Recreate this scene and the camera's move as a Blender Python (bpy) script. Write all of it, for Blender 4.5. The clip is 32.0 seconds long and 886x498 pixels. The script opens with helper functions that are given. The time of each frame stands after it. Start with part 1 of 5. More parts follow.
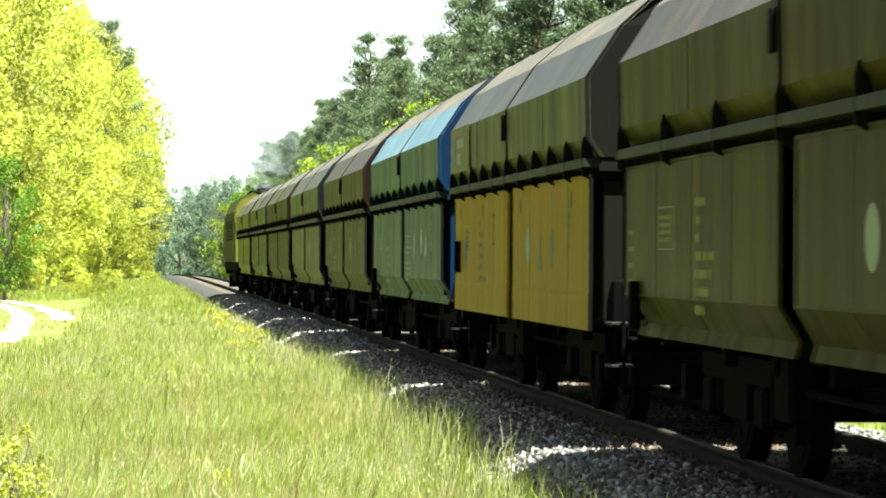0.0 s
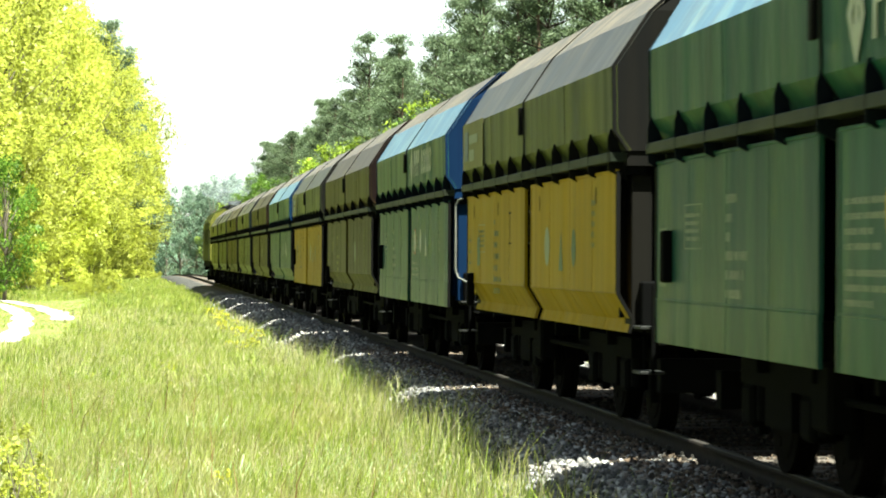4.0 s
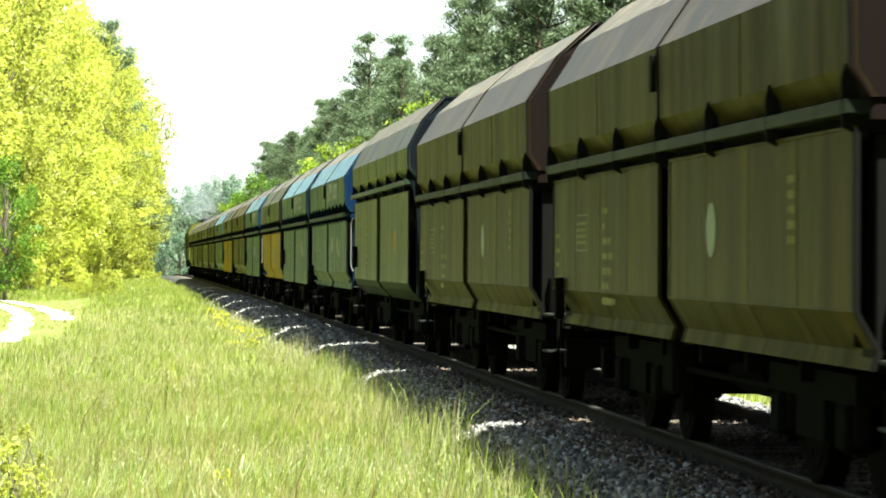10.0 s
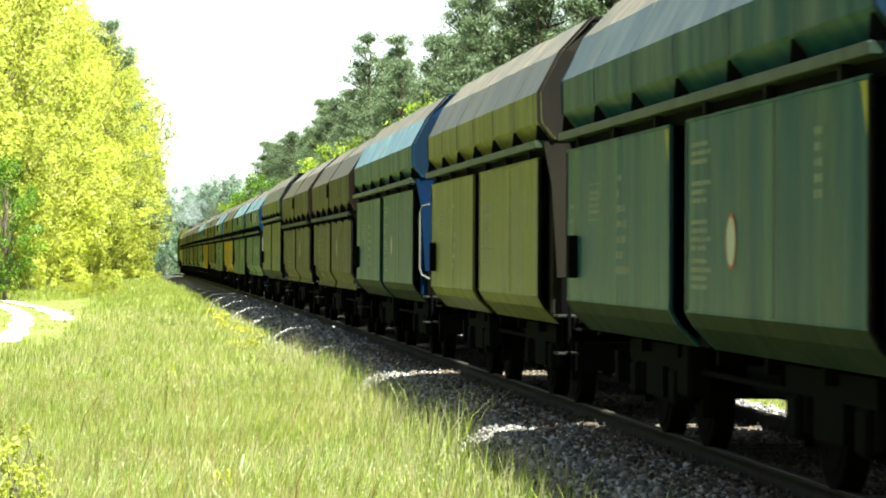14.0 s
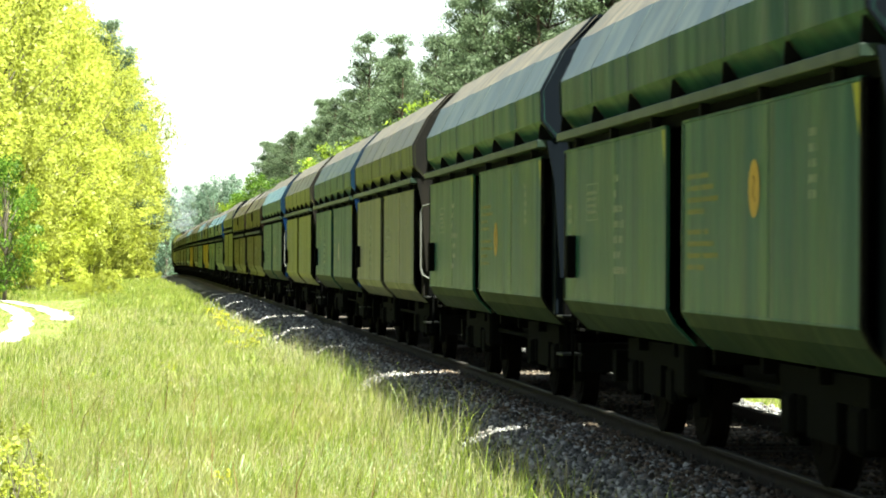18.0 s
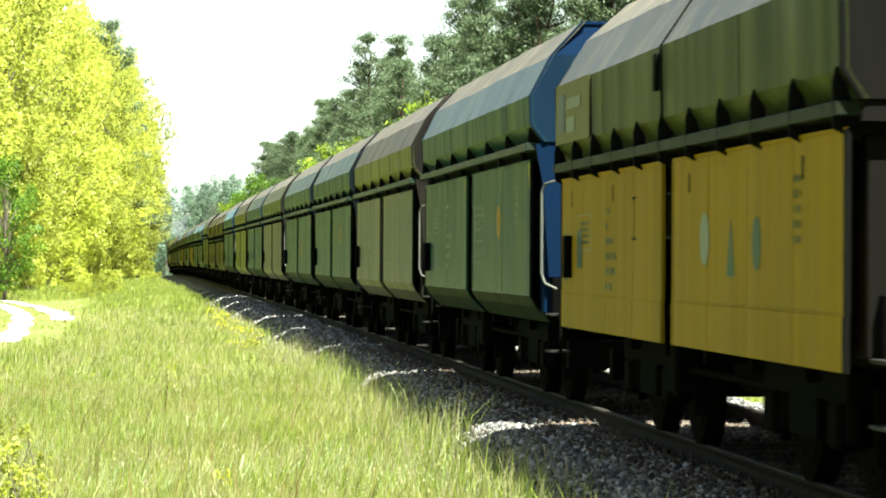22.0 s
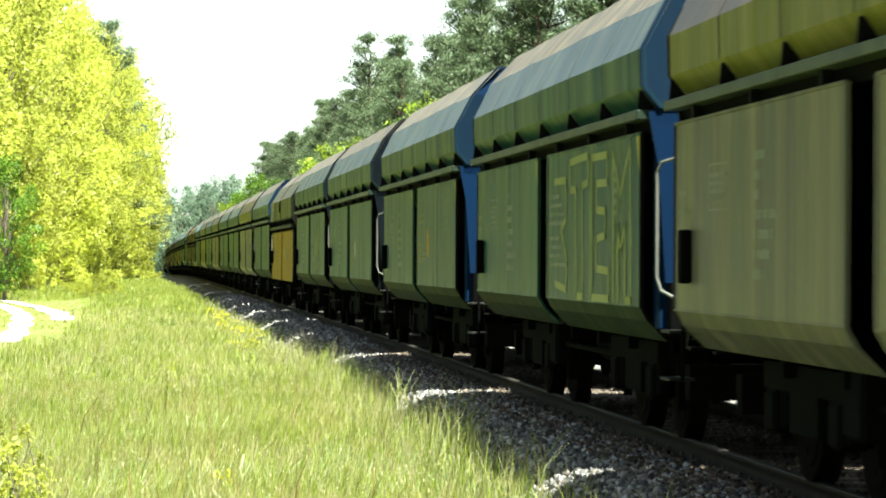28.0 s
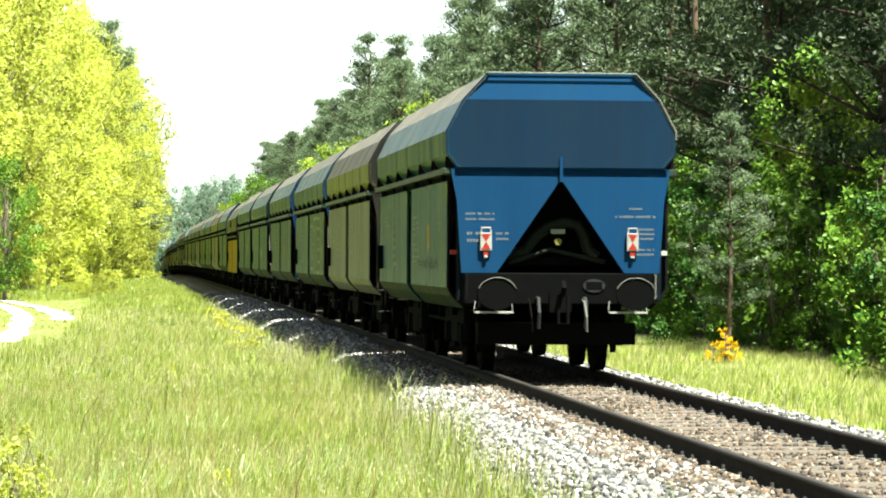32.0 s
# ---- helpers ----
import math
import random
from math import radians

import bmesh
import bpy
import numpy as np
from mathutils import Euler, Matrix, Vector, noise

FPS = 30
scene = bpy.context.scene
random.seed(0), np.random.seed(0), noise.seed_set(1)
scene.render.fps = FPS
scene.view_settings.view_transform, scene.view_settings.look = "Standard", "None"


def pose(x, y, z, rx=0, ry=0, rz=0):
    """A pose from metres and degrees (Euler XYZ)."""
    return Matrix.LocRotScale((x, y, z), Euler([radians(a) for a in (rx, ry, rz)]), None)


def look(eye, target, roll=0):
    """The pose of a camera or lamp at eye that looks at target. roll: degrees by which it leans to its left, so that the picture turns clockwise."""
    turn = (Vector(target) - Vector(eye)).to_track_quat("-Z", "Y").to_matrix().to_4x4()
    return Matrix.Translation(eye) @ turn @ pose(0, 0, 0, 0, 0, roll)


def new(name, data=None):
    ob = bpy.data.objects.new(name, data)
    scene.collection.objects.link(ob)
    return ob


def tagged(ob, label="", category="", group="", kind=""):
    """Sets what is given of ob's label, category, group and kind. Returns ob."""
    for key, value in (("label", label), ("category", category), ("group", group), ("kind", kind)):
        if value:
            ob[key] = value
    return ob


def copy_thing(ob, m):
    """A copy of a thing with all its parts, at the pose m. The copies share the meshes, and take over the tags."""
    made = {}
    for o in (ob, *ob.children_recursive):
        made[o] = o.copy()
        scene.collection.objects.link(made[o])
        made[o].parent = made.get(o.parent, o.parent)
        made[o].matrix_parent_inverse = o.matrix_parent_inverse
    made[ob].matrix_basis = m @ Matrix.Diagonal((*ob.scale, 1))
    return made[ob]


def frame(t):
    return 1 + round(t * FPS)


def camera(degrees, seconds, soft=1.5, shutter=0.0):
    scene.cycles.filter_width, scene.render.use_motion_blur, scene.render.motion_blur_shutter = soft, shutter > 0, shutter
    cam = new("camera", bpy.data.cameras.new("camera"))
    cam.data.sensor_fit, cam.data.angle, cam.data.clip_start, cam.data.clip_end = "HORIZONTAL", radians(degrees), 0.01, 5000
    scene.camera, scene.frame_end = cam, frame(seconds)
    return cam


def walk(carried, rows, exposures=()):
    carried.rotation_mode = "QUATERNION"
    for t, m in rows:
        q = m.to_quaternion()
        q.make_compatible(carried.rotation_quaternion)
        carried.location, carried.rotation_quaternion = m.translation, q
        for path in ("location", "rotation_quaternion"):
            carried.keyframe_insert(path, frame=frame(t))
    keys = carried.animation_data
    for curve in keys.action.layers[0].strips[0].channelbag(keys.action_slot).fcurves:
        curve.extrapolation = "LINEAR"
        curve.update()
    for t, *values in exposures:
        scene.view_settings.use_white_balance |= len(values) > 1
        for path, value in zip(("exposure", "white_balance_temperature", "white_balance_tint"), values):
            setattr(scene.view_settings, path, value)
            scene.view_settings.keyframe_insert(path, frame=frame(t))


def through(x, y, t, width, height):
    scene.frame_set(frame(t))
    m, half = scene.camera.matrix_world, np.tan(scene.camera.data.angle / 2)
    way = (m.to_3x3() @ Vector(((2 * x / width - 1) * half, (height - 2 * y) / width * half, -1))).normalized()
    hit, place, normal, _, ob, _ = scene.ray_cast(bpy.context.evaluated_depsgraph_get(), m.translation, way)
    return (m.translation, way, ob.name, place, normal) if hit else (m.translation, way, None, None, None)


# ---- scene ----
# Axes: y runs along the track away from the camera, x to the right, z = 0 at the rail tops.
CAM_X, CAM_Z = -5.2266, 1.48
cam = camera(16.71, 32.0, soft=1.9, shutter=0.3)
EYE = Vector((CAM_X, 0.0, CAM_Z))
YAW, PITCH = 0.0976, 0.0031
AIM = EYE + 100 * Vector((math.sin(YAW) * math.cos(PITCH), math.cos(YAW) * math.cos(PITCH), math.sin(PITCH)))
walk(cam, [(0.0, look(EYE, AIM, 0.27)), (32.0, look(EYE, AIM, 0.27))], [(0.0, 2.47, 6420, -7), (32.0, 2.47, 6420, -7)])

# ---- daylight: high sun on the right, a little behind the camera ----
SUN_EL, SUN_AZ = radians(66), radians(148)
world = bpy.data.worlds.new("sky")
scene.world = world
world.use_nodes = True
wn = world.node_tree
sky = wn.nodes.new("ShaderNodeTexSky")
sky.sky_type, sky.sun_disc = "NISHITA", False
sky.sun_elevation, sky.sun_rotation = SUN_EL, SUN_AZ
sky.air_density, sky.dust_density, sky.ozone_density = 1.0, 1.0, 1.0
wn.nodes["Background"].inputs["Strength"].default_value = 0.032
pale = wn.nodes.new("ShaderNodeHueSaturation")
pale.inputs["Saturation"].default_value = 0.55
wn.links.new(sky.outputs["Color"], pale.inputs["Color"])
wn.links.new(pale.outputs["Color"], wn.nodes["Background"].inputs["Color"])
# summer haze: the sky whitens towards the horizon, all round
tc = wn.nodes.new("ShaderNodeTexCoord")
sep = wn.nodes.new("ShaderNodeSeparateXYZ")
wn.links.new(tc.outputs["Generated"], sep.inputs["Vector"])
fall = wn.nodes.new("ShaderNodeMapRange")
fall.interpolation_type = "SMOOTHSTEP"
for k, v in (("From Min", 0.0), ("From Max", 0.22), ("To Min", 0.20), ("To Max", 0.0)):
    fall.inputs[k].default_value = v
wn.links.new(sep.outputs["Z"], fall.inputs["Value"])
haze = wn.nodes.new("ShaderNodeBackground")
haze.inputs["Color"].default_value = (1.0, 0.99, 0.95, 1)
wn.links.new(fall.outputs["Result"], haze.inputs["Strength"])
both = wn.nodes.new("ShaderNodeAddShader")
wn.links.new(wn.nodes["Background"].outputs[0], both.inputs[0])
wn.links.new(haze.outputs[0], both.inputs[1])
wn.links.new(both.outputs[0], wn.nodes["World Output"].inputs["Surface"])
sun_data = bpy.data.lights.new("sun", "SUN")
sun_data.energy, sun_data.angle, sun_data.color = 5.0, radians(0.53), (1.0, 0.95, 0.86)
sun = new("sun", sun_data)
SUN_DIR = Vector((math.cos(SUN_EL) * math.sin(SUN_AZ), math.cos(SUN_EL) * math.cos(SUN_AZ), math.sin(SUN_EL)))
sun.matrix_world = look(SUN_DIR * 60, (0, 0, 0))


# ---- the line of the track ----
def heading(s):
    return -0.00011 * min(max(0.0, s - 40.2), 45.5)


def dip(s):
    """The line falls away gently in the distance."""
    return -0.000023 * min(max(0.0, s - 200.0), 400.0) ** 2


STEP = 1.0
LINE = [(0.0, -60.0)]
for i in range(1000):
    a = heading(-60 + (i + 0.5) * STEP)
    LINE.append((LINE[-1][0] + STEP * math.sin(a), LINE[-1][1] + STEP * math.cos(a)))


def on_track(s, off=0.0, z=0.0):
    """The place s metres along the track, off metres to its right."""
    u = min(max((s + 60) / STEP, 0.0), len(LINE) - 1.001)
    i = int(u)
    k = u - i
    x = LINE[i][0] * (1 - k) + LINE[i + 1][0] * k
    y = LINE[i][1] * (1 - k) + LINE[i + 1][1] * k
    a = heading(s)
    return Vector((x + off * math.cos(a), y - off * math.sin(a), z + dip(s)))


def track_pose(s):
    p = on_track(s)
    if s < -59:
        p.y = s
    return Matrix.Translation(p) @ Matrix.Rotation(-heading(s), 4, "Z") @ Matrix.Rotation(dip(s + 0.5) - dip(s - 0.5), 4, "X")


def tail_at(t):
    """How far along the track the last wagon's rear stands at t seconds: the train gathers speed slowly."""
    d = t - 32.0
    return 38.053 + 10.482 * d + 0.02319 * d ** 2 + 0.000692 * d ** 3 + 0.00000975 * d ** 4


# ---- helpers for shapes ----
def part(name, bm, material, parent, label=""):
    if isinstance(bm, bmesh.types.BMesh):
        me = bpy.data.meshes.new(name)
        bm.to_mesh(me)
        bm.free()
    else:
        me = bm
    ob = new(name, me)
    if material is not None:
        if len(me.materials) == 0:
            me.materials.append(material)
        ob.material_slots[0].link = "OBJECT"
        ob.material_slots[0].material = material
    if parent is not None:
        ob.parent = parent
    if label:
        tagged(ob, label)
    return ob


def box(bm, x0, x1, y0, y1, z0, z1, bev=0.0):
    m = Matrix.Translation(((x0 + x1) / 2, (y0 + y1) / 2, (z0 + z1) / 2)) @ Matrix.Diagonal((abs(x1 - x0), abs(y1 - y0), abs(z1 - z0), 1))
    r = bmesh.ops.create_cube(bm, size=1, matrix=m)
    if bev:
        es = list({e for v in r["verts"] for e in v.link_edges})
        bmesh.ops.bevel(bm, geom=es, offset=bev, segments=1, affect="EDGES")
    return bm


def prism(bm, pts, y0, y1):
    """A closed outline of (x, z) drawn out along y."""
    a = [bm.verts.new((x, y0, z)) for x, z in pts]
    b = [bm.verts.new((x, y1, z)) for x, z in pts]
    n = len(pts)
    for i in range(n):
        bm.faces.new((a[i], a[(i + 1) % n], b[(i + 1) % n], b[i]))
    bm.faces.new(a[::-1])
    bm.faces.new(b)
    bmesh.ops.recalc_face_normals(bm, faces=bm.faces[:])
    return bm


def plate(bm, line, y0, y1, thick):
    """A bent sheet: the open outline line of (x, z), with its thickness towards the track's middle, drawn out along y."""
    inner = [(x - math.copysign(thick, x), z) for x, z in line]
    return prism(bm, list(line) + inner[::-1], y0, y1)


def dented(bm, line, y0, y1, thick, amp=0.016, n=16):
    """A bent sheet whose upper edges have been knocked about along its length."""
    rows = []
    for i in range(n + 1):
        y = y0 + (y1 - y0) * i / n
        out = []
        for x, z in line:
            a = amp * min(1.0, max(0.0, (z - 3.0) / 0.5))
            out.append((x + math.copysign(a, x) * noise.noise((y * 0.9, z * 2.0, 1.7)), z + 1.4 * a * noise.noise((y * 1.1, z * 2.0, 5.3))))
        ring = out + [(x - math.copysign(thick, x), z) for x, z in out[::-1]]
        rows.append([bm.verts.new((x, y, z)) for x, z in ring])
    m = len(rows[0])
    for a, b in zip(rows, rows[1:]):
        for i in range(m):
            bm.faces.new((a[i], a[(i + 1) % m], b[(i + 1) % m], b[i]))
    bm.faces.new(rows[0][::-1])
    bm.faces.new(rows[-1])
    bmesh.ops.recalc_face_normals(bm, faces=bm.faces[:])
    return bm


def wheel_disc(bm, x0, x1, r, seg=24, y=0.0, z=0.0):
    m = Matrix.Translation(((x0 + x1) / 2, y, z)) @ Matrix.Rotation(radians(90), 4, "Y")
    bmesh.ops.create_cone(bm, cap_ends=True, segments=seg, radius1=r, radius2=r, depth=abs(x1 - x0), matrix=m)
    return bm


def rod(bm, a, b, r, seg=8):
    a, b = Vector(a), Vector(b)
    d = b - a
    m = Matrix.Translation((a + b) / 2) @ d.to_track_quat("Z", "Y").to_matrix().to_4x4()
    bmesh.ops.create_cone(bm, cap_ends=True, segments=seg, radius1=r, radius2=r, depth=d.length, matrix=m)
    return bm


def tube(bm, pts, r, seg=8):
    """A bent tube in one piece."""
    pts = [Vector(p) for p in pts]
    rings, side = [], None
    for i, p in enumerate(pts):
        d = (pts[min(i + 1, len(pts) - 1)] - pts[max(i - 1, 0)]).normalized()
        side = (side - d * side.dot(d)) if side is not None else d.orthogonal()
        side.normalize()
        up = d.cross(side)
        rings.append([bm.verts.new(p + r * (math.cos(2 * math.pi * k / seg) * side + math.sin(2 * math.pi * k / seg) * up)) for k in range(seg)])
    fs = []
    for a, c in zip(rings, rings[1:]):
        fs += [bm.faces.new((a[k], a[(k + 1) % seg], c[(k + 1) % seg], c[k])) for k in range(seg)]
    fs += [bm.faces.new(rings[0][::-1]), bm.faces.new(rings[-1])]
    bmesh.ops.recalc_face_normals(bm, faces=fs)
    return bm


def np_mesh(name, verts, faces):
    """A mesh from arrays of corners and of faces that all have the same number of corners."""
    verts, faces = np.asarray(verts, np.float32), np.asarray(faces, np.int32)
    me = bpy.data.meshes.new(name)
    k = faces.shape[1]
    me.vertices.add(len(verts))
    me.vertices.foreach_set("co", verts.ravel())
    me.loops.add(faces.size)
    me.loops.foreach_set("vertex_index", faces.ravel())
    me.polygons.add(len(faces))
    me.polygons.foreach_set("loop_start", np.arange(0, faces.size, k, dtype=np.int32))
    me.update(calc_edges=True)
    return me


# ---- materials ----
def blank(name):
    m = bpy.data.materials.new(name)
    m.use_nodes = True
    nt = m.node_tree
    nt.nodes.clear()
    return m, nt, nt.nodes.new("ShaderNodeOutputMaterial")


def node(nt, kind, **inputs):
    n = nt.nodes.new(kind)
    for k, v in inputs.items():
        n.inputs[k.replace("_", " ")].default_value = v
    return n


def ramp(nt, src, stops):
    r = nt.nodes.new("ShaderNodeValToRGB")
    els = r.color_ramp.elements
    els[0].position, els[0].color = stops[0][0], (*stops[0][1], 1)
    els[1].position, els[1].color = stops[-1][0], (*stops[-1][1], 1)
    for p, c in stops[1:-1]:
        e = els.new(p)
        e.color = (*c, 1)
    nt.links.new(src, r.inputs["Fac"])
    return r.outputs["Color"]


def coords(nt, scale, which="Object"):
    tc = nt.nodes.new("ShaderNodeTexCoord")
    mp = nt.nodes.new("ShaderNodeMapping")
    mp.inputs["Scale"].default_value = scale
    nt.links.new(tc.outputs[which], mp.inputs["Vector"])
    return mp.outputs["Vector"]


def noise_tex(nt, vec, scale, detail=5.0, rough=0.6):
    n = node(nt, "ShaderNodeTexNoise", Scale=scale, Detail=detail, Roughness=rough)
    nt.links.new(vec, n.inputs["Vector"])
    return n.outputs["Fac"]


def mix(nt, fac, a, b, kind="MIX"):
    n = nt.nodes.new("ShaderNodeMix")
    n.data_type, n.blend_type = "RGBA", kind
    for sock, v in ((n.inputs[0], fac), (n.inputs[6], a), (n.inputs[7], b)):
        if hasattr(v, "default_value"):
            nt.links.new(v, sock)
        elif isinstance(v, (int, float)):
            sock.default_value = v
        else:
            sock.default_value = (*v, 1)
    return n.outputs[2]


def surface(name, build, rough=0.8, metal=0.0, bump=None, strength=0.3, dist=0.01, spec=0.4):
    """A principled material; build(nt) gives its colour socket, bump(nt) its height socket."""
    m, nt, out = blank(name)
    b = nt.nodes.new("ShaderNodeBsdfPrincipled")
    b.inputs["Metallic"].default_value = metal
    b.inputs["Specular IOR Level"].default_value = spec
    c = build(nt)
    if hasattr(c, "default_value"):
        nt.links.new(c, b.inputs["Base Color"])
    else:
        b.inputs["Base Color"].default_value = (*c, 1)
    if hasattr(rough, "__call__"):
        nt.links.new(rough(nt), b.inputs["Roughness"])
    else:
        b.inputs["Roughness"].default_value = rough
    if bump:
        bn = node(nt, "ShaderNodeBump", Strength=strength, Distance=dist)
        nt.links.new(bump(nt), bn.inputs["Height"])
        nt.links.new(bn.outputs["Normal"], b.inputs["Normal"])
    nt.links.new(b.outputs["BSDF"], out.inputs["Surface"])
    return m


def paint(name, col, worn=None, dirt=0.5, rough=0.75, pale=0.65, gloss=0.08, dents=0.35):
    """Old wagon paint: broad soft rain streaks, pale runs doubling as yellowish reflections, rust blotches, fading, and
    sheets dented between their ribs.
    """
    mean = sum(col) / 3
    worn = worn or (0.85 * mean, 0.68 * mean, 0.5 * mean)
    def colour(nt):
        info = nt.nodes.new("ShaderNodeObjectInfo")
        streak = noise_tex(nt, coords(nt, (1.0, 1.0, 0.06)), 2.6, 3)
        fine = noise_tex(nt, coords(nt, (3.0, 3.0, 0.14)), 3.0, 6)
        bands = noise_tex(nt, coords(nt, (1.5, 1.5, 0.09)), 1.9, 5)
        blot = noise_tex(nt, coords(nt, (1, 1, 1)), 1.9, 8, 0.7)
        fade = noise_tex(nt, coords(nt, (0.5, 0.5, 0.35)), 1.0, 3)
        light = tuple(min(1.0, c * 1.25) for c in col)
        dark = tuple(c * 0.72 for c in col)
        base = mix(nt, fade, dark, light)
        lines = ramp(nt, streak, [(0.40, (0, 0, 0)), (0.66, (1, 1, 1))])
        base = mix(nt, mix(nt, dirt, (0, 0, 0), lines), base, tuple(0.55 * c + 0.45 * w for c, w in zip(col, worn)))
        # yellowish pale runs: reflections in the dents are put into this colour too
        run_sheen = ramp(nt, bands, [(0.46, (0, 0, 0)), (0.64, (1, 1, 1))])
        base = mix(nt, mix(nt, pale, (0, 0, 0), run_sheen), base, tuple(min(1, c * k + 0.25 * mean) for c, k in zip(col, (1.9, 1.6, 1.15))))
        grime = ramp(nt, fine, [(0.50, (0, 0, 0)), (0.75, (0.35, 0.35, 0.35))])
        base = mix(nt, grime, base, worn)
        rust = ramp(nt, blot, [(0.66, (0, 0, 0)), (0.74, (1, 1, 1))])
        base = mix(nt, mix(nt, 0.6, (0, 0, 0), rust), base, worn)
        hsv = nt.nodes.new("ShaderNodeHueSaturation")
        tone = node(nt, "ShaderNodeMapRange", To_Min=0.9, To_Max=1.12)
        nt.links.new(info.outputs["Random"], tone.inputs["Value"])
        nt.links.new(tone.outputs["Result"], hsv.inputs["Value"])
        nt.links.new(base, hsv.inputs["Color"])
        return hsv.outputs["Color"]
    def height(nt):
        broad = noise_tex(nt, coords(nt, (1.0, 1.0, 0.12)), 1.25, 1, 0.3)
        small = noise_tex(nt, coords(nt, (2.6, 2.6, 1.2)), 2.0, 3)
        return mix(nt, 0.08, broad, small)
    return surface(name, colour, rough, 0.0, height, dents, 0.09, gloss)


def plain(name, col, rough=0.7, metal=0.0, scale=6.0, var=0.3, spec=0.25):
    def colour(nt):
        n = noise_tex(nt, coords(nt, (1, 1, 1)), scale, 6)
        return mix(nt, n, tuple(c * (1 - var) for c in col), tuple(min(1, c * (1 + var)) for c in col))
    def height(nt):
        return noise_tex(nt, coords(nt, (1, 1, 1)), scale * 6, 4)
    return surface(name, colour, rough, metal, height, 0.2, 0.01, spec)


def leafy(name, dark, light, through=0.5, tint=None, patch=None, tip=None):
    """Leaves or blades: both sides lit, part of the light passing through, each piece of its own shade."""
    m, nt, out = blank(name)
    geo = nt.nodes.new("ShaderNodeNewGeometry")
    info = nt.nodes.new("ShaderNodeObjectInfo")
    big = noise_tex(nt, coords(nt, (1, 1, 1), "Object"), 0.35, 3)
    stops = [(0.0, dark), (0.55, tuple((a + b) / 2 for a, b in zip(dark, light))), (1.0, light)]
    # tip puts whitish highlights into the colour of the palest blades
    if tip:
        stops = [(0.0, dark), (0.42, tuple(0.6 * a + 0.4 * b for a, b in zip(dark, light))), (0.80, light), (1.0, tip)]
    c = ramp(nt, geo.outputs["Random Per Island"], stops)
    c = mix(nt, ramp(nt, big, [(0.35, (0, 0, 0)), (0.65, (0.5, 0.5, 0.5))]), c, tint or light)
    if patch:
        mid = noise_tex(nt, coords(nt, (1.6, 0.55, 1.0), "Object"), 1.3, 5, 0.65)
        c = mix(nt, ramp(nt, mid, [(0.50, (0, 0, 0)), (0.68, (0.65, 0.65, 0.65))]), c, patch)
    hsv = nt.nodes.new("ShaderNodeHueSaturation")
    r = node(nt, "ShaderNodeMapRange", To_Min=0.75, To_Max=1.25)
    nt.links.new(info.outputs["Random"], r.inputs["Value"])
    nt.links.new(r.outputs["Result"], hsv.inputs["Value"])
    nt.links.new(c, hsv.inputs["Color"])
    d = node(nt, "ShaderNodeBsdfDiffuse")
    t = node(nt, "ShaderNodeBsdfTranslucent")
    g = node(nt, "ShaderNodeBsdfGlossy", Roughness=0.45)
    g.inputs["Color"].default_value = (0.5, 0.5, 0.5, 1)
    nt.links.new(hsv.outputs["Color"], d.inputs["Color"])
    nt.links.new(hsv.outputs["Color"], t.inputs["Color"])
    a = node(nt, "ShaderNodeMixShader", Fac=through)
    nt.links.new(d.outputs[0], a.inputs[1])
    nt.links.new(t.outputs[0], a.inputs[2])
    b = node(nt, "ShaderNodeMixShader", Fac=0.025)
    nt.links.new(a.outputs[0], b.inputs[1])
    nt.links.new(g.outputs[0], b.inputs[2])
    nt.links.new(b.outputs[0], out.inputs["Surface"])
    return m


M = {}
M["green"] = paint("faded green wagon paint", (0.014, 0.054, 0.042), rough=0.32, gloss=0.02, dents=1.0)
M["teal"] = paint("teal green wagon paint", (0.009, 0.053, 0.062), rough=0.32, gloss=0.02, dents=1.0)
M["olive"] = paint("olive wagon paint", (0.040, 0.050, 0.014), rough=0.32, gloss=0.02, dents=1.0)
M["brown"] = paint("olive brown wagon paint", (0.030, 0.0245, 0.0038), worn=(0.018, 0.014, 0.007), rough=0.34, gloss=0.012, dents=0.8)
M["grey"] = paint("pale grey wagon paint", (0.085, 0.086, 0.068), rough=0.32, gloss=0.02, dents=1.0)
M["yellow"] = paint("ochre yellow wagon paint", (0.25, 0.158, 0.003), dirt=0.25, pale=0.2, rough=0.40, gloss=0.010, dents=0.6)
M["lime"] = paint("yellow green wagon paint", (0.105, 0.110, 0.022), pale=0.35, rough=0.32, gloss=0.02, dents=1.0)
M["blue"] = paint("bright blue wagon paint", (0.0004, 0.0105, 0.040), worn=(0.001, 0.006, 0.03), dirt=0.2, pale=0.15)
M["tailblue"] = paint("mid blue wagon paint", (0.003, 0.028, 0.080), worn=(0.006, 0.02, 0.045), dirt=0.15, pale=0.1)
M["bluedust"] = paint("coal-dusty blue wagon paint", (0.0025, 0.013, 0.033), worn=(0.008, 0.012, 0.019), dirt=0.4, pale=0.2)
M["navy"] = paint("dark navy wagon paint", (0.0011, 0.0029, 0.0062), worn=(0.0014, 0.0026, 0.0045), dirt=0.3)
M["maroon"] = paint("maroon brown wagon paint", (0.0045, 0.0016, 0.0014), dirt=0.3)
M["slate"] = paint("dark slate wagon paint", (0.003, 0.0029, 0.0028), dirt=0.3)
M["roofblue"] = paint("pale blue wagon paint", (0.085, 0.165, 0.25), dirt=0.5, rough=0.45, gloss=0.2)
M["roofslate"] = paint("dusty blue-grey wagon paint", (0.047, 0.068, 0.088), dirt=0.5, rough=0.45, gloss=0.2)
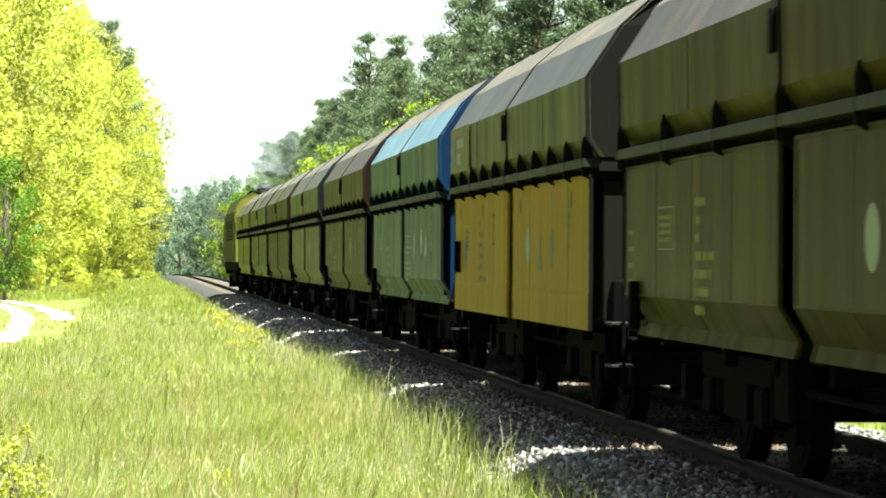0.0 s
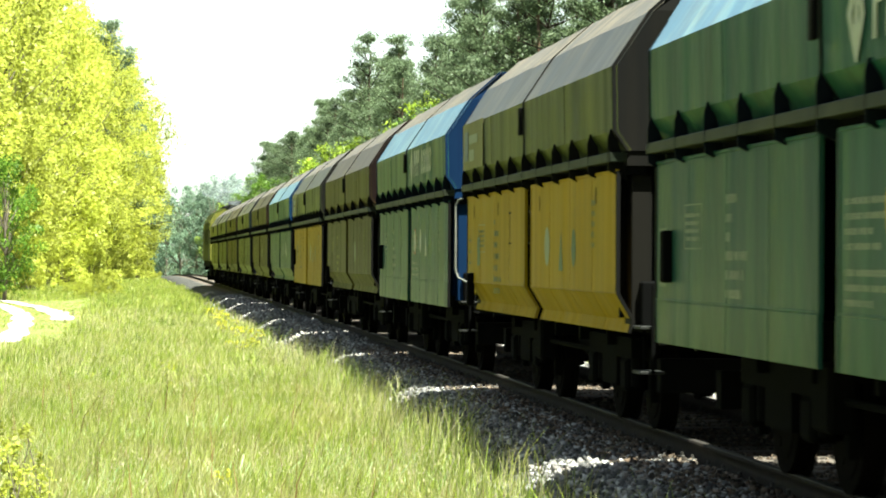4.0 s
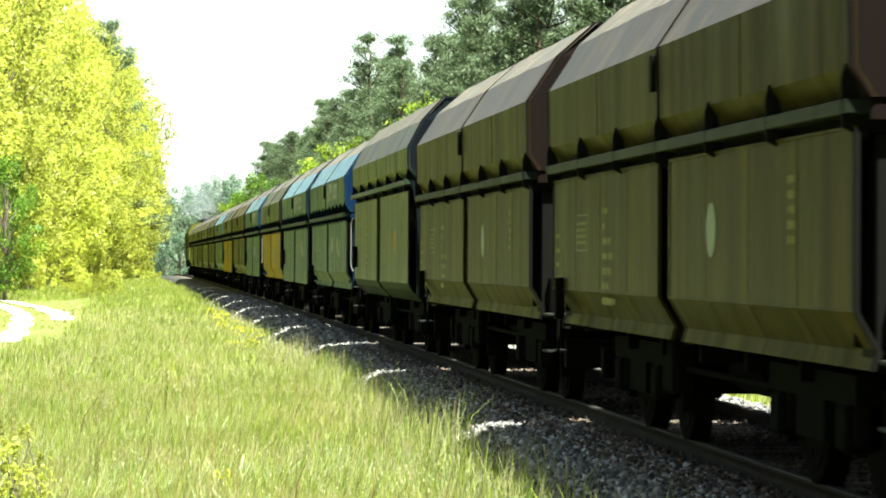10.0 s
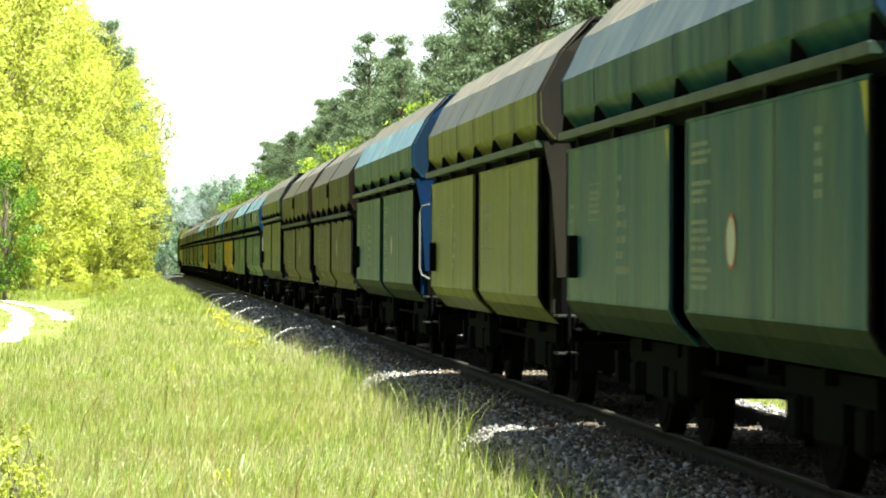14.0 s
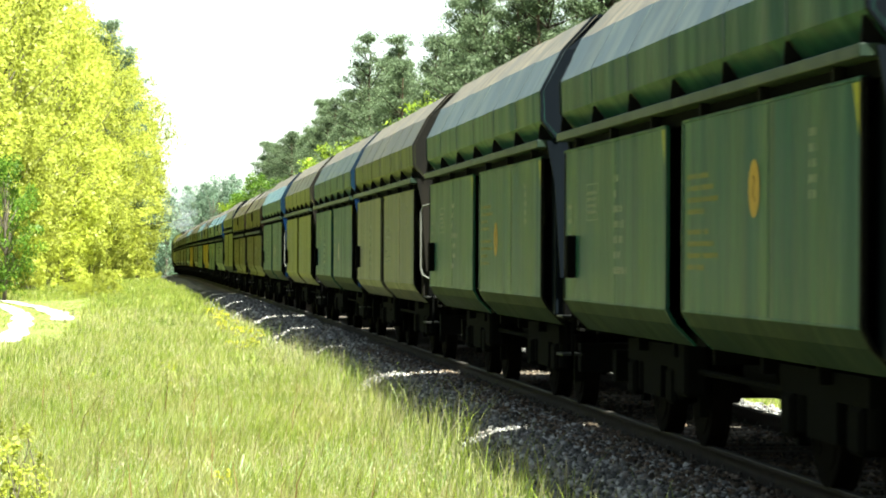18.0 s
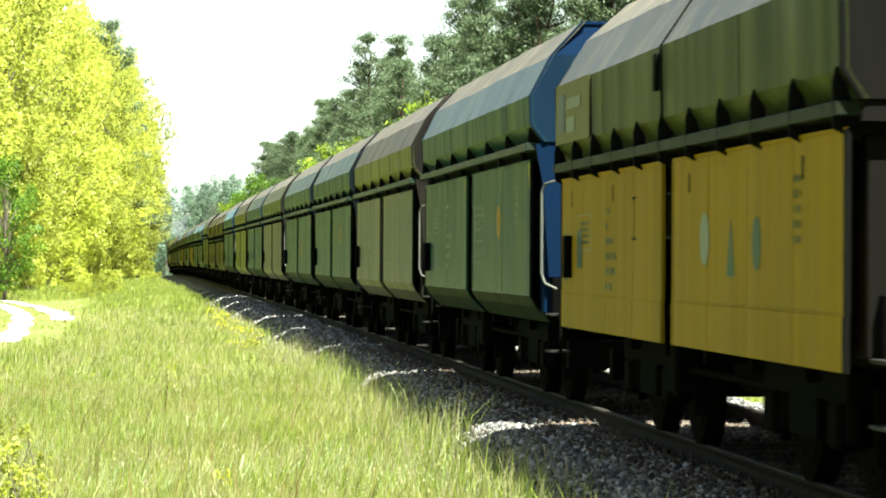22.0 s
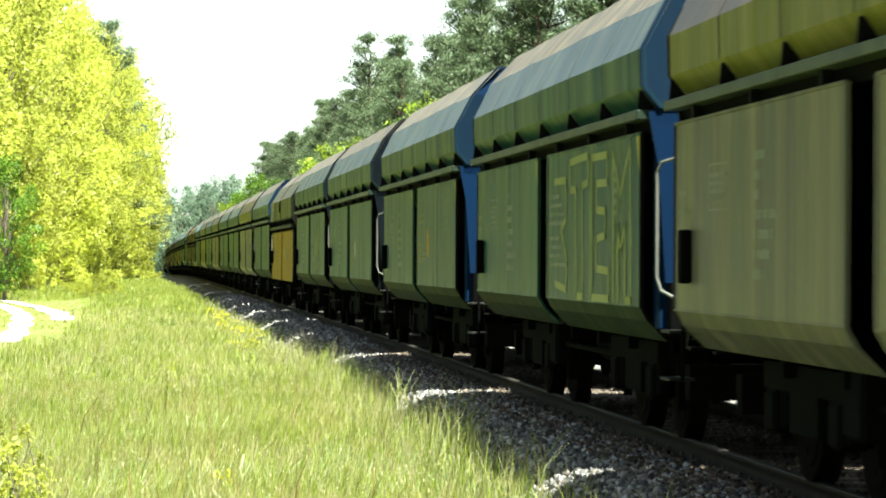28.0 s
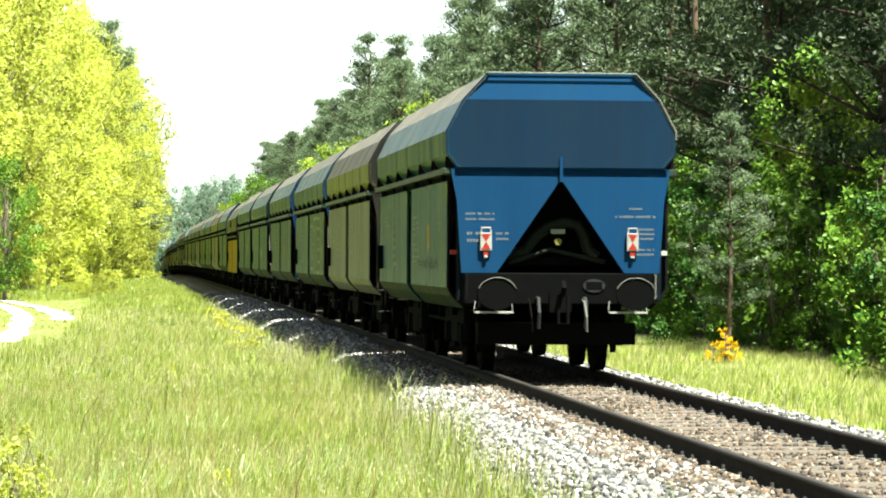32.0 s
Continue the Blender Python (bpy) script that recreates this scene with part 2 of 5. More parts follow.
M["roofgrey"] = paint("dusty grey wagon paint", (0.05, 0.051, 0.052), dirt=0.5, rough=0.45, gloss=0.2)
M["roofbrown"] = paint("dusty brown wagon paint", (0.045, 0.037, 0.033), dirt=0.5, rough=0.45, gloss=0.2)
M["rim"] = paint("bleached dusty steel", (0.105, 0.100, 0.098), dirt=0.5)
M["frame"] = plain("black greasy steel", (0.0030, 0.0030, 0.003), 0.9, spec=0.02)
M["wheel"] = plain("dark rusty wheel steel", (0.004, 0.0032, 0.0028), 0.9, 0.0, spec=0.02)
M["tread"] = plain("polished wheel steel", (0.35, 0.33, 0.31), 0.3, 0.9)
M["coal"] = plain("black coal", (0.015, 0.015, 0.016), 0.6, 0, 14, 0.6)
M["white"] = plain("white paint", (0.30, 0.31, 0.27), 0.4, spec=0.13)
M["signwhite"] = plain("dulled reflective white", (0.24, 0.23, 0.22), 0.5)
M["tailfaint"] = plain("small white lettering", (0.085, 0.10, 0.12), 0.6)
M["greyend"] = paint("dusty grey end paint", (0.0085, 0.0078, 0.0072), dirt=0.3)
M["faint"] = plain("faded white lettering", (0.17, 0.19, 0.15), 0.36, spec=0.04)
M["gold"] = plain("yellow orange paint", (0.36, 0.20, 0.012), 0.6)
M["red"] = plain("signal red paint", (0.22, 0.015, 0.01), 0.5)
M["rail_tube"] = plain("grey painted handrail", (0.13, 0.13, 0.12), 0.45)
M["ledge"] = paint("greyed ledge paint", (0.021, 0.034, 0.025), rough=0.45, gloss=0.10)
# holds both grime and the shade of a face turned down
M["skirt"] = paint("grimy grey green paint with shade", (0.020, 0.032, 0.024), dirt=0.6, rough=0.5, gloss=0.012)
M["darkledge"] = paint("sooty ledge paint", (0.012, 0.016, 0.012), rough=0.5, gloss=0.05)
M["ring"] = plain("orange red ring paint", (0.30, 0.045, 0.012), 0.5, spec=0.1)
M["graffiti"] = plain("yellow green spray paint", (0.15, 0.18, 0.035), 0.3, spec=0.04)
M["cornermark"] = plain("yellow corner paint", (0.26, 0.24, 0.012), 0.4, spec=0.04)
M["oldgold"] = plain("faded ochre lettering", (0.15, 0.135, 0.025), 0.36, spec=0.04)
M["step"] = plain("worn step plate", (0.010, 0.010, 0.0095), 0.7)
M["board"] = plain("beige painted board", (0.14, 0.13, 0.055), 0.5, spec=0.06)
M["rubber"] = plain("black rubber hose", (0.02, 0.02, 0.02), 0.7)
M["loco"] = paint("olive loco paint", (0.04, 0.048, 0.012))
M["glass"] = surface("dark cab glass", lambda nt: (0.02, 0.025, 0.03), 0.08)
M["rust"] = surface("rusty rail side", lambda nt: ramp(nt, noise_tex(nt, coords(nt, (1, 1, 1)), 7, 6), [(0.3, (0.006, 0.0045, 0.004)), (0.7, (0.018, 0.012, 0.009))]), 0.85, spec=0.12)
M["railtop"] = plain("worn rail head", (0.035, 0.030, 0.028), 0.6, 0.3)
M["sleeper"] = surface("weathered concrete sleeper", lambda nt: mix(nt, noise_tex(nt, coords(nt, (1, 1, 1)), 9, 7), (0.05, 0.040, 0.034), (0.115, 0.092, 0.078)), 0.9, 0, lambda nt: noise_tex(nt, coords(nt, (1, 1, 1)), 60), 0.3, 0.005)


def stone_colour(nt):
    geo = nt.nodes.new("ShaderNodeNewGeometry")
    c = ramp(nt, geo.outputs["Random Per Island"], [(0.0, (0.010, 0.010, 0.011)), (0.2, (0.045, 0.043, 0.044)), (0.45, (0.17, 0.162, 0.162)), (0.65, (0.19, 0.152, 0.138)), (0.85, (0.33, 0.315, 0.312)), (1.0, (0.55, 0.53, 0.525))])
    return mix(nt, noise_tex(nt, coords(nt, (1, 1, 1)), 40, 4), c, mix(nt, 0.5, c, (0.10, 0.097, 0.095)))


def mid_stone_colour(nt):
    geo = nt.nodes.new("ShaderNodeNewGeometry")
    return ramp(nt, geo.outputs["Random Per Island"], [(0.0, (0.012, 0.009, 0.007)), (0.4, (0.05, 0.036, 0.026)), (0.8, (0.11, 0.072, 0.048)), (1.0, (0.24, 0.19, 0.155))])


M["midstone"] = surface("rust-stained ballast stone", mid_stone_colour, 0.9)
M["stone"] = surface("crushed ballast stone", stone_colour, 0.9)


def bed_colour(nt):
    v = nt.nodes.new("ShaderNodeTexVoronoi")
    v.inputs["Scale"].default_value = 17
    nt.links.new(coords(nt, (1, 1, 1)), v.inputs["Vector"])
    c = ramp(nt, v.outputs["Color"], [(0.1, (0.010, 0.010, 0.010)), (0.5, (0.032, 0.031, 0.031)), (0.9, (0.105, 0.102, 0.10))])
    return mix(nt, noise_tex(nt, coords(nt, (1, 1, 1)), 1.1, 5), c, (0.034, 0.031, 0.030))


def bed_height(nt):
    v = nt.nodes.new("ShaderNodeTexVoronoi")
    v.inputs["Scale"].default_value = 17
    nt.links.new(coords(nt, (1, 1, 1)), v.inputs["Vector"])
    return v.outputs["Distance"]


M["bed"] = surface("ballast gravel", bed_colour, 0.95, 0, bed_height, 0.8, 0.04)


def ground_colour(nt):
    v = coords(nt, (1, 1, 1))
    a = mix(nt, noise_tex(nt, v, 0.6, 6), (0.07, 0.10, 0.02), (0.16, 0.17, 0.045))
    return mix(nt, ramp(nt, noise_tex(nt, v, 3.0, 6), [(0.5, (0, 0, 0)), (0.75, (1, 1, 1))]), a, (0.20, 0.17, 0.08))


M["ground"] = surface("grassy earth", ground_colour, 0.95, 0, lambda nt: noise_tex(nt, coords(nt, (1, 1, 1)), 14, 6), 0.5, 0.05)
M["sand"] = surface("pale sandy track", lambda nt: mix(nt, noise_tex(nt, coords(nt, (1, 1, 1)), 1.4, 7), (0.36, 0.32, 0.26), (0.52, 0.48, 0.41)), 0.95, 0, lambda nt: noise_tex(nt, coords(nt, (1, 1, 1)), 5, 6), 0.4, 0.04)
M["bark"] = surface("rough grey bark", lambda nt: mix(nt, noise_tex(nt, coords(nt, (4, 4, 0.7)), 2, 7), (0.05, 0.04, 0.03), (0.17, 0.14, 0.11)), 0.95)
M["twig"] = surface("dark pine twigs", lambda nt: mix(nt, noise_tex(nt, coords(nt, (4, 4, 4)), 2, 5), (0.018, 0.014, 0.011), (0.05, 0.038, 0.03)), 0.95, spec=0.1)
M["pinebark"] = surface("reddish pine bark", lambda nt: mix(nt, noise_tex(nt, coords(nt, (4, 4, 0.7)), 2, 7), (0.04, 0.03, 0.022), (0.13, 0.08, 0.05)), 0.95)
M["grass"] = leafy("meadow grass", (0.020, 0.078, 0.010), (0.37, 0.445, 0.055), 0.45, (0.36, 0.385, 0.085), (0.44, 0.35, 0.17), (0.55, 0.58, 0.30))
M["straw"] = leafy("dry pale grass", (0.32, 0.28, 0.13), (0.50, 0.46, 0.28), 0.35)
M["spring"] = leafy("yellow green spring leaves", (0.32, 0.36, 0.048), (0.47, 0.475, 0.085), 0.6, (0.42, 0.44, 0.10))
M["leaf"] = leafy("fresh green leaves", (0.035, 0.10, 0.012), (0.17, 0.27, 0.035), 0.4)
M["oak"] = leafy("deep green leaves", (0.02, 0.065, 0.014), (0.08, 0.16, 0.028), 0.3)
# needle green paled and greyed to carry the haze before the pines
M["needle"] = leafy("haze-dulled green pine needles", (0.052, 0.080, 0.046), (0.15, 0.19, 0.105), 0.35)
# needles of the near pines: the wood's shade put into a darker green
M["shadeneedle"] = leafy("shade-darkened pine needles", (0.022, 0.036, 0.018), (0.075, 0.10, 0.048), 0.25)
M["fresh"] = leafy("bright young leaves", (0.12, 0.20, 0.02), (0.32, 0.40, 0.05), 0.5)
M["stalk"] = leafy("reddish sorrel stalks", (0.10, 0.06, 0.025), (0.26, 0.16, 0.07), 0.3)
# blue-green leaf colour that holds the haze of distance
M["haze"] = leafy("far woods with haze tint", (0.10, 0.16, 0.12), (0.18, 0.25, 0.17), 0.3)
M["broomflower"] = leafy("orange yellow broom flowers", (0.60, 0.33, 0.008), (0.74, 0.52, 0.02), 0.4)
M["bloom"] = leafy("yellow broom flowers", (0.40, 0.40, 0.03), (0.60, 0.57, 0.05), 0.4)

# ---- ground: one sheet to the horizon ----
xs = sorted(set([-3000, -1200, -600, -300, -150, -80, -50] + [-40 + i for i in range(0, 81)] + [50, 80, 150, 300, 600, 1200, 3000]))
ys = sorted(set([-3000, -800, -200, -60, -20] + list(range(0, 120, 2)) + list(range(120, 420, 6)) + [450, 500, 600, 800, 1200, 2000, 4000]))


def ground_z(x, y):
    z = -0.62 + dip(y)
    d = abs(x - on_track(min(max(y, -50), 900)).x)
    if d < 40 and -60 < y < 900:
        z += 0.10 * noise.noise((x * 0.22, y * 0.09, 0.0)) + 0.05 * noise.noise((x * 0.9, y * 0.5, 3.0))
        off = x - on_track(y).x
        z += 0.42 * math.exp(-((off + 6.0) / 1.7) ** 2 - ((y - 150) / 55) ** 2)
        if d < 3.2:
            z = z * max(0.0, (d - 2.2)) + (dip(y) - 0.66) * (1 - max(0.0, d - 2.2))
    return z


gv, gi = [], {}
for j, y in enumerate(ys):
    for i, x in enumerate(xs):
        gi[i, j] = len(gv)
        gv.append((x, y, ground_z(x, y)))
gf = [(gi[i, j], gi[i + 1, j], gi[i + 1, j + 1], gi[i, j + 1]) for j in range(len(ys) - 1) for i in range(len(xs) - 1)]
ground = part("ground", np_mesh("ground", gv, gf), M["ground"], None)
tagged(ground, "grassy earth ground beside the railway", "ground", kind="structure")
for poly in ground.data.polygons:
    poly.use_smooth = True


def along(pts, s_list):
    """An outline of (off, z) swept along the track."""
    n = len(pts)
    v = [on_track(s, o, z) for s in s_list for o, z in pts]
    f = [(k * n + i, k * n + (i + 1) % n, (k + 1) * n + (i + 1) % n, (k + 1) * n + i) for k in range(len(s_list) - 1) for i in range(n)]
    return v, f


S_LIST = [-60 + 4 * i for i in range(15)] + [10 * i for i in range(0, 70)]
bed = part("ballast_bed", np_mesh("ballast_bed", *along([(-2.75, -0.72), (-1.85, -0.22), (-1.3, -0.168), (1.3, -0.168), (1.85, -0.22), (2.75, -0.72)], S_LIST)), M["bed"], None)
tagged(bed, "grey crushed stone ballast bed under the track", "ballast", kind="structure")


def rail_profile(off):
    return [(off - 0.065, -0.15), (off + 0.065, -0.15), (off + 0.06, -0.135), (off + 0.012, -0.115), (off + 0.010, -0.045), (off + 0.035, -0.035), (off + 0.034, -0.008), (off - 0.034, -0.008), (off - 0.035, -0.035), (off - 0.010, -0.045), (off - 0.012, -0.115), (off - 0.06, -0.135)]


for side in (-1, 1):
    r = part("rail", np_mesh("rail", *along(rail_profile(side * 0.7525), S_LIST)), M["rust"], None)
    tagged(r, "rusty brown steel rail with worn bright head", "rail", "rails of the track", "structure")
    part("rail_head", np_mesh("rail_head", *along([(side * 0.7525 - 0.034, -0.0085), (side * 0.7525 + 0.034, -0.0085), (side * 0.7525 + 0.028, 0.0), (side * 0.7525 - 0.028, 0.0)], S_LIST)), M["railtop"], r, "worn bright running surface")

# ---- the train ----
TRAIN = []   # (thing, distance of its middle ahead of the train's rear)
WHEELS = []  # (wheelset, its radius)
CACHE = {}


def shared(key, make):
    """The mesh of that key, made once."""
    if key not in CACHE:
        bm = bmesh.new()
        make(bm)
        me = bpy.data.meshes.new(key)
        bm.to_mesh(me)
        bm.free()
        CACHE[key] = me
    return CACHE[key]


# outlines of the body, half width and height over the rails
ROUND = dict(up=[(1.32, 2.64), (1.462, 2.81), (1.47, 3.10)], slope=[(1.47, 3.10), (1.26, 3.50)], rim=[(1.26, 3.50), (0.955, 3.83)],
             door=[(1.42, 2.46), (1.42, 1.11), (1.36, 1.00), (1.20, 0.84)], ledge=(2.555, 2.628), gussets=7)
RIBBED = dict(up=[(1.36, 2.36), (1.47, 2.52), (1.48, 3.05)], slope=[(1.48, 3.05), (1.18, 3.50)], rim=[(1.18, 3.50), (0.80, 3.84)],
              door=[(1.43, 2.20), (1.43, 1.20), (1.30, 0.98), (1.33, 0.88)], ledge=(2.27, 2.35), gussets=11)
FLAT = dict(RIBBED, door=[(1.43, 2.20), (1.43, 1.18), (1.435, 1.165), (1.435, 0.86)])
KINDS = {"round": ROUND, "ribbed": RIBBED, "flat": FLAT, "sparse": dict(RIBBED, gussets=7)}


def wheelset_mesh(bm):
    for sx in (-1, 1):
        wheel_disc(bm, sx * 0.69, sx * 0.825, 0.46, 28)
        wheel_disc(bm, sx * 0.672, sx * 0.70, 0.488, 28)
        wheel_disc(bm, sx * 0.825, sx * 0.835, 0.37, 20)
        wheel_disc(bm, sx * 0.83, sx * 0.90, 0.12, 12)
        for k in range(4):
            a = k * math.pi / 2
            box(bm, sx * 0.834, sx * 0.842, 0.25 * math.cos(a) - 0.03, 0.25 * math.cos(a) + 0.03, 0.25 * math.sin(a) - 0.03, 0.25 * math.sin(a) + 0.03)
    wheel_disc(bm, -0.95, 0.95, 0.085, 12)


def bogie_frame_mesh(bm):
    for sx in (-1, 1):
        x0, x1 = sx * 0.93, sx * 1.07
        prism(bm, [(x0, 0.62), (x1, 0.62), (x1, 0.80), (x0, 0.80)], -1.25, 1.25)
        box(bm, x0, x1, -0.42, 0.42, 0.36, 0.62)
        for sy in (-0.95, 0.95):
            box(bm, sx * 0.90, sx * 1.10, sy - 0.16, sy + 0.16, 0.33, 0.62, 0.03)
            for q in (-0.24, 0.24):
                rod(bm, (sx * 1.0, sy + q, 0.38), (sx * 1.0, sy + q, 0.64), 0.065, 10)
        box(bm, sx * 0.86, sx * 0.93, -1.42, -1.30, 0.25, 0.72)
        box(bm, sx * 0.86, sx * 0.93, 1.30, 1.42, 0.25, 0.72)
    box(bm, -0.95, 0.95, -0.22, 0.22, 0.55, 0.85)


def underframe_mesh(bm, half):
    for sx in (-1, 1):
        box(bm, sx * 0.98, sx * 1.06, -half, half, 0.86, 1.10)
        for y in (-3.4, -1.7, 0.0, 1.7, 3.4):
            box(bm, sx * 0.45, sx * 1.15, y - 0.05, y + 0.05, 0.72, 1.02)
    for y in (-half + 0.9, -2.1, 2.1, half - 0.9):
        box(bm, -1.0, 1.0, y - 0.08, y + 0.08, 0.88, 1.08)
    box(bm, -0.14, 0.14, -half, half, 0.80, 1.06)
    rod(bm, (-0.62, -0.6, 0.66), (-0.62, 0.6, 0.66), 0.2, 12)
    box(bm, -1.12, -0.95, 1.35, 1.85, 0.42, 0.86, 0.03)
    rod(bm, (-1.0, -2.6, 0.62), (-1.0, 2.6, 0.62), 0.025)


def hopper_mesh(bm, half):
    """The inner hopper with its sloping ends and the load."""
    for sx in (-1, 1):
        prism(bm, [(sx * 1.24, 2.62), (sx * 1.20, 2.62), (sx * 0.30, 1.05), (sx * 0.36, 1.05)], -half + 1.7, half - 1.7)
    for sy in (-1, 1):
        y0, y1 = sy * (half - 0.18), sy * (half - 2.6)
        a = [bm.verts.new((x, y, z)) for x, y, z in ((-1.24, y0, 2.66), (1.24, y0, 2.66), (1.24, y1, 1.10), (-1.24, y1, 1.10))]
        b = [bm.verts.new((v.co.x, v.co.y + sy * 0.02, v.co.z - 0.03)) for v in a]
        for i in range(4):
            bm.faces.new((a[i], a[(i + 1) % 4], b[(i + 1) % 4], b[i]))
        bm.faces.new(a)
        bm.faces.new(b[::-1])
    bmesh.ops.recalc_face_normals(bm, faces=bm.faces[:])


def load_mesh(bm, half):
    prism(bm, [(-1.25, 2.70), (1.25, 2.70), (1.15, 3.30), (0.5, 3.52), (-0.5, 3.52), (-1.15, 3.30)], -half + 0.06, half - 0.06)


def end_panel_mesh(bm, k, sy, half):
    o = k["up"] + k["slope"][1:]
    pts = [(x - 0.02, z) for x, z in o] + [(-x + 0.02, z) for x, z in o[::-1]]
    prism(bm, pts, sy * (half - 0.05), sy * (half - 0.005))


def end_top_mesh(bm, k, sy, half):
    """The leaning strip over the end panel."""
    (x0, z0), (x1, z1) = k["rim"]
    a, lean = half - 0.005, 0.05
    low = [bm.verts.new((x, sy * a, z0)) for x in (-x0 + 0.02, x0 - 0.02)]
    high = [bm.verts.new((x, sy * (a - lean), z1)) for x in (x1 - 0.02, -x1 + 0.02)]
    low2 = [bm.verts.new((v.co.x, v.co.y - sy * 0.04, v.co.z)) for v in low]
    high2 = [bm.verts.new((v.co.x, v.co.y - sy * 0.04, v.co.z)) for v in high]
    f, g = low + high, low2 + high2
    bm.faces.new(f)
    bm.faces.new(g[::-1])
    for i in range(4):
        bm.faces.new((f[i], g[i], g[(i + 1) % 4], f[(i + 1) % 4]))
    box(bm, -x1, x1, sy * (a - lean - 0.03), sy * (a - lean + 0.02), z1 - 0.02, z1 + 0.012)
    bmesh.ops.recalc_face_normals(bm, faces=bm.faces[:])


def gable_mesh(bm, sy, half, top, sx):
    """One of two plates with a wedge open between them."""
    prism(bm, [(sx * 0.001, top + 0.06), (sx * 1.41, top + 0.06), (sx * 1.33, top - 0.35), (sx * 1.27, 1.30), (sx * 0.82, 1.30), (sx * 0.001, top - 0.06)], sy * (half - 0.06), sy * (half - 0.02))


def closed_end_mesh(bm, sy, half, top):
    box(bm, -1.36, 1.36, sy * (half - 0.42), sy * (half - 0.38), 1.0, top - 0.02)
    for x in (-0.7, 0.7):
        box(bm, x - 0.04, x + 0.04, sy * (half - 0.38), sy * (half - 0.30), 1.0, top - 0.02)


def column_mesh(bm, sx, sy, half, top):
    box(bm, sx * 1.14, sx * 1.31, sy * (half - 0.42), sy * (half - 0.10), 0.94, top - 0.10, 0.01)


def arc_mesh(bm):
    """The painted upper edge of a buffer."""
    tube(bm, [(0.25 * math.cos(a), 0.585, 0.205 * math.sin(a)) for a in [radians(20 + 14 * i) for i in range(11)]], 0.005, 6)


def rail_step_mesh(bm):
    tube(bm, [(-0.23, 0, 0.14), (-0.25, 0.02, 0), (0.25, 0.02, 0), (0.23, 0, 0.14)], 0.009, 6)
    box(bm, -0.24, 0.24, 0.0, 0.14, -0.012, 0.012)


def ribbon_mesh(bm, strokes, width):
    """Brush strokes on a wall that faces -x: lists of (y, z)."""
    for pts in strokes:
        for (ya, za), (yb, zb) in zip(pts, pts[1:]):
            d = math.hypot(yb - ya, zb - za) or 1.0
            ny, nz = -(zb - za) / d * width / 2, (yb - ya) / d * width / 2
            ey, ez = (yb - ya) / d * width * 0.35, (zb - za) / d * width * 0.35
            q = [(ya - ey + ny, za - ez + nz), (yb + ey + ny, zb + ez + nz), (yb + ey - ny, zb + ez - nz), (ya - ey - ny, za - ez - nz)]
            f = [bm.verts.new((-0.0008, y, z)) for y, z in q]
            g = [bm.verts.new((0.0, y, z)) for y, z in q]
            bm.faces.new(f)
            bm.faces.new(g[::-1])
            for i in range(4):
                bm.faces.new((f[i], g[i], g[(i + 1) % 4], f[(i + 1) % 4]))
    bmesh.ops.recalc_face_normals(bm, faces=bm.faces[:])


def buffer_mesh(bm):
    rod(bm, (0, 0, 0), (0, 0.30, 0), 0.115, 14)
    rod(bm, (0, 0.28, 0), (0, 0.52, 0), 0.085, 14)


def buffer_head_mesh(bm):
    rod(bm, (0, 0.52, 0), (0, 0.575, 0), 0.245, 24)
    bmesh.ops.scale(bm, vec=(1, 1, 0.82), verts=bm.verts[:])


def coupling_mesh(bm):
    tube(bm, [(0, 0, 0), (0, 0.22, 0.01), (0, 0.33, 0.10), (0, 0.24, 0.16)], 0.035, 8)
    tube(bm, [(-0.06, 0.22, 0.0), (-0.06, 0.26, -0.36), (0.06, 0.26, -0.36), (0.06, 0.22, 0.0)], 0.022, 8)


def hose_mesh(bm):
    tube(bm, [(0, 0, 0), (0, 0.14, 0.0), (0, 0.22, -0.18), (0, 0.16, -0.38)], 0.022, 8)


def handrail_mesh(bm):
    """A tall bent tube in front of a platform."""
    tube(bm, [(0.14, -0.10, -0.10), (0.03, -0.02, -0.04), (0, 0, 0.06), (0, 0, 0.86), (0.03, -0.03, 0.94), (0.12, -0.14, 0.97)], 0.013, 8)


def step_mesh(bm):
    tube(bm, [(0, -0.22, 0.34), (0, -0.22, -0.36), (0, 0.22, -0.36), (0, 0.22, 0.34)], 0.016, 6)


def tread_mesh(bm):
    box(bm, -0.10, 0.10, -0.20, 0.20, -0.012, 0.012, 0.004)


def mark_block(bm, x, rows, seed):
    """Writing too small to read: short bars in rows. rows: y from, y to, z, height."""
    rnd = random.Random(seed)
    for ya, yb, z, h in rows:
        y = ya
        while y > yb:
            w = h * rnd.uniform(0.45, 0.8)
            tall = h * rnd.uniform(0.34, 0.44)
            box(bm, x - 0.0006, x, max(y - w, yb), y, z - tall, z + tall)
            y -= w + (h * 0.9 if rnd.random() < 0.16 else h * 0.24)


def oval_mesh(bm, ry, rz):
    n = 28
    for x, k in ((-0.001, 1.0),):
        v = [bm.verts.new((x, ry * k * math.cos(2 * math.pi * i / n), rz * k * math.sin(2 * math.pi * i / n))) for i in range(n)]
        w = [bm.verts.new((0.0, ry * k * math.cos(2 * math.pi * i / n), rz * k * math.sin(2 * math.pi * i / n))) for i in range(n)]
        bm.faces.new(v)
        bm.faces.new(w[::-1])
        for i in range(n):
            bm.faces.new((v[i], v[(i + 1) % n], w[(i + 1) % n], w[i]))
    bmesh.ops.recalc_face_normals(bm, faces=bm.faces[:])


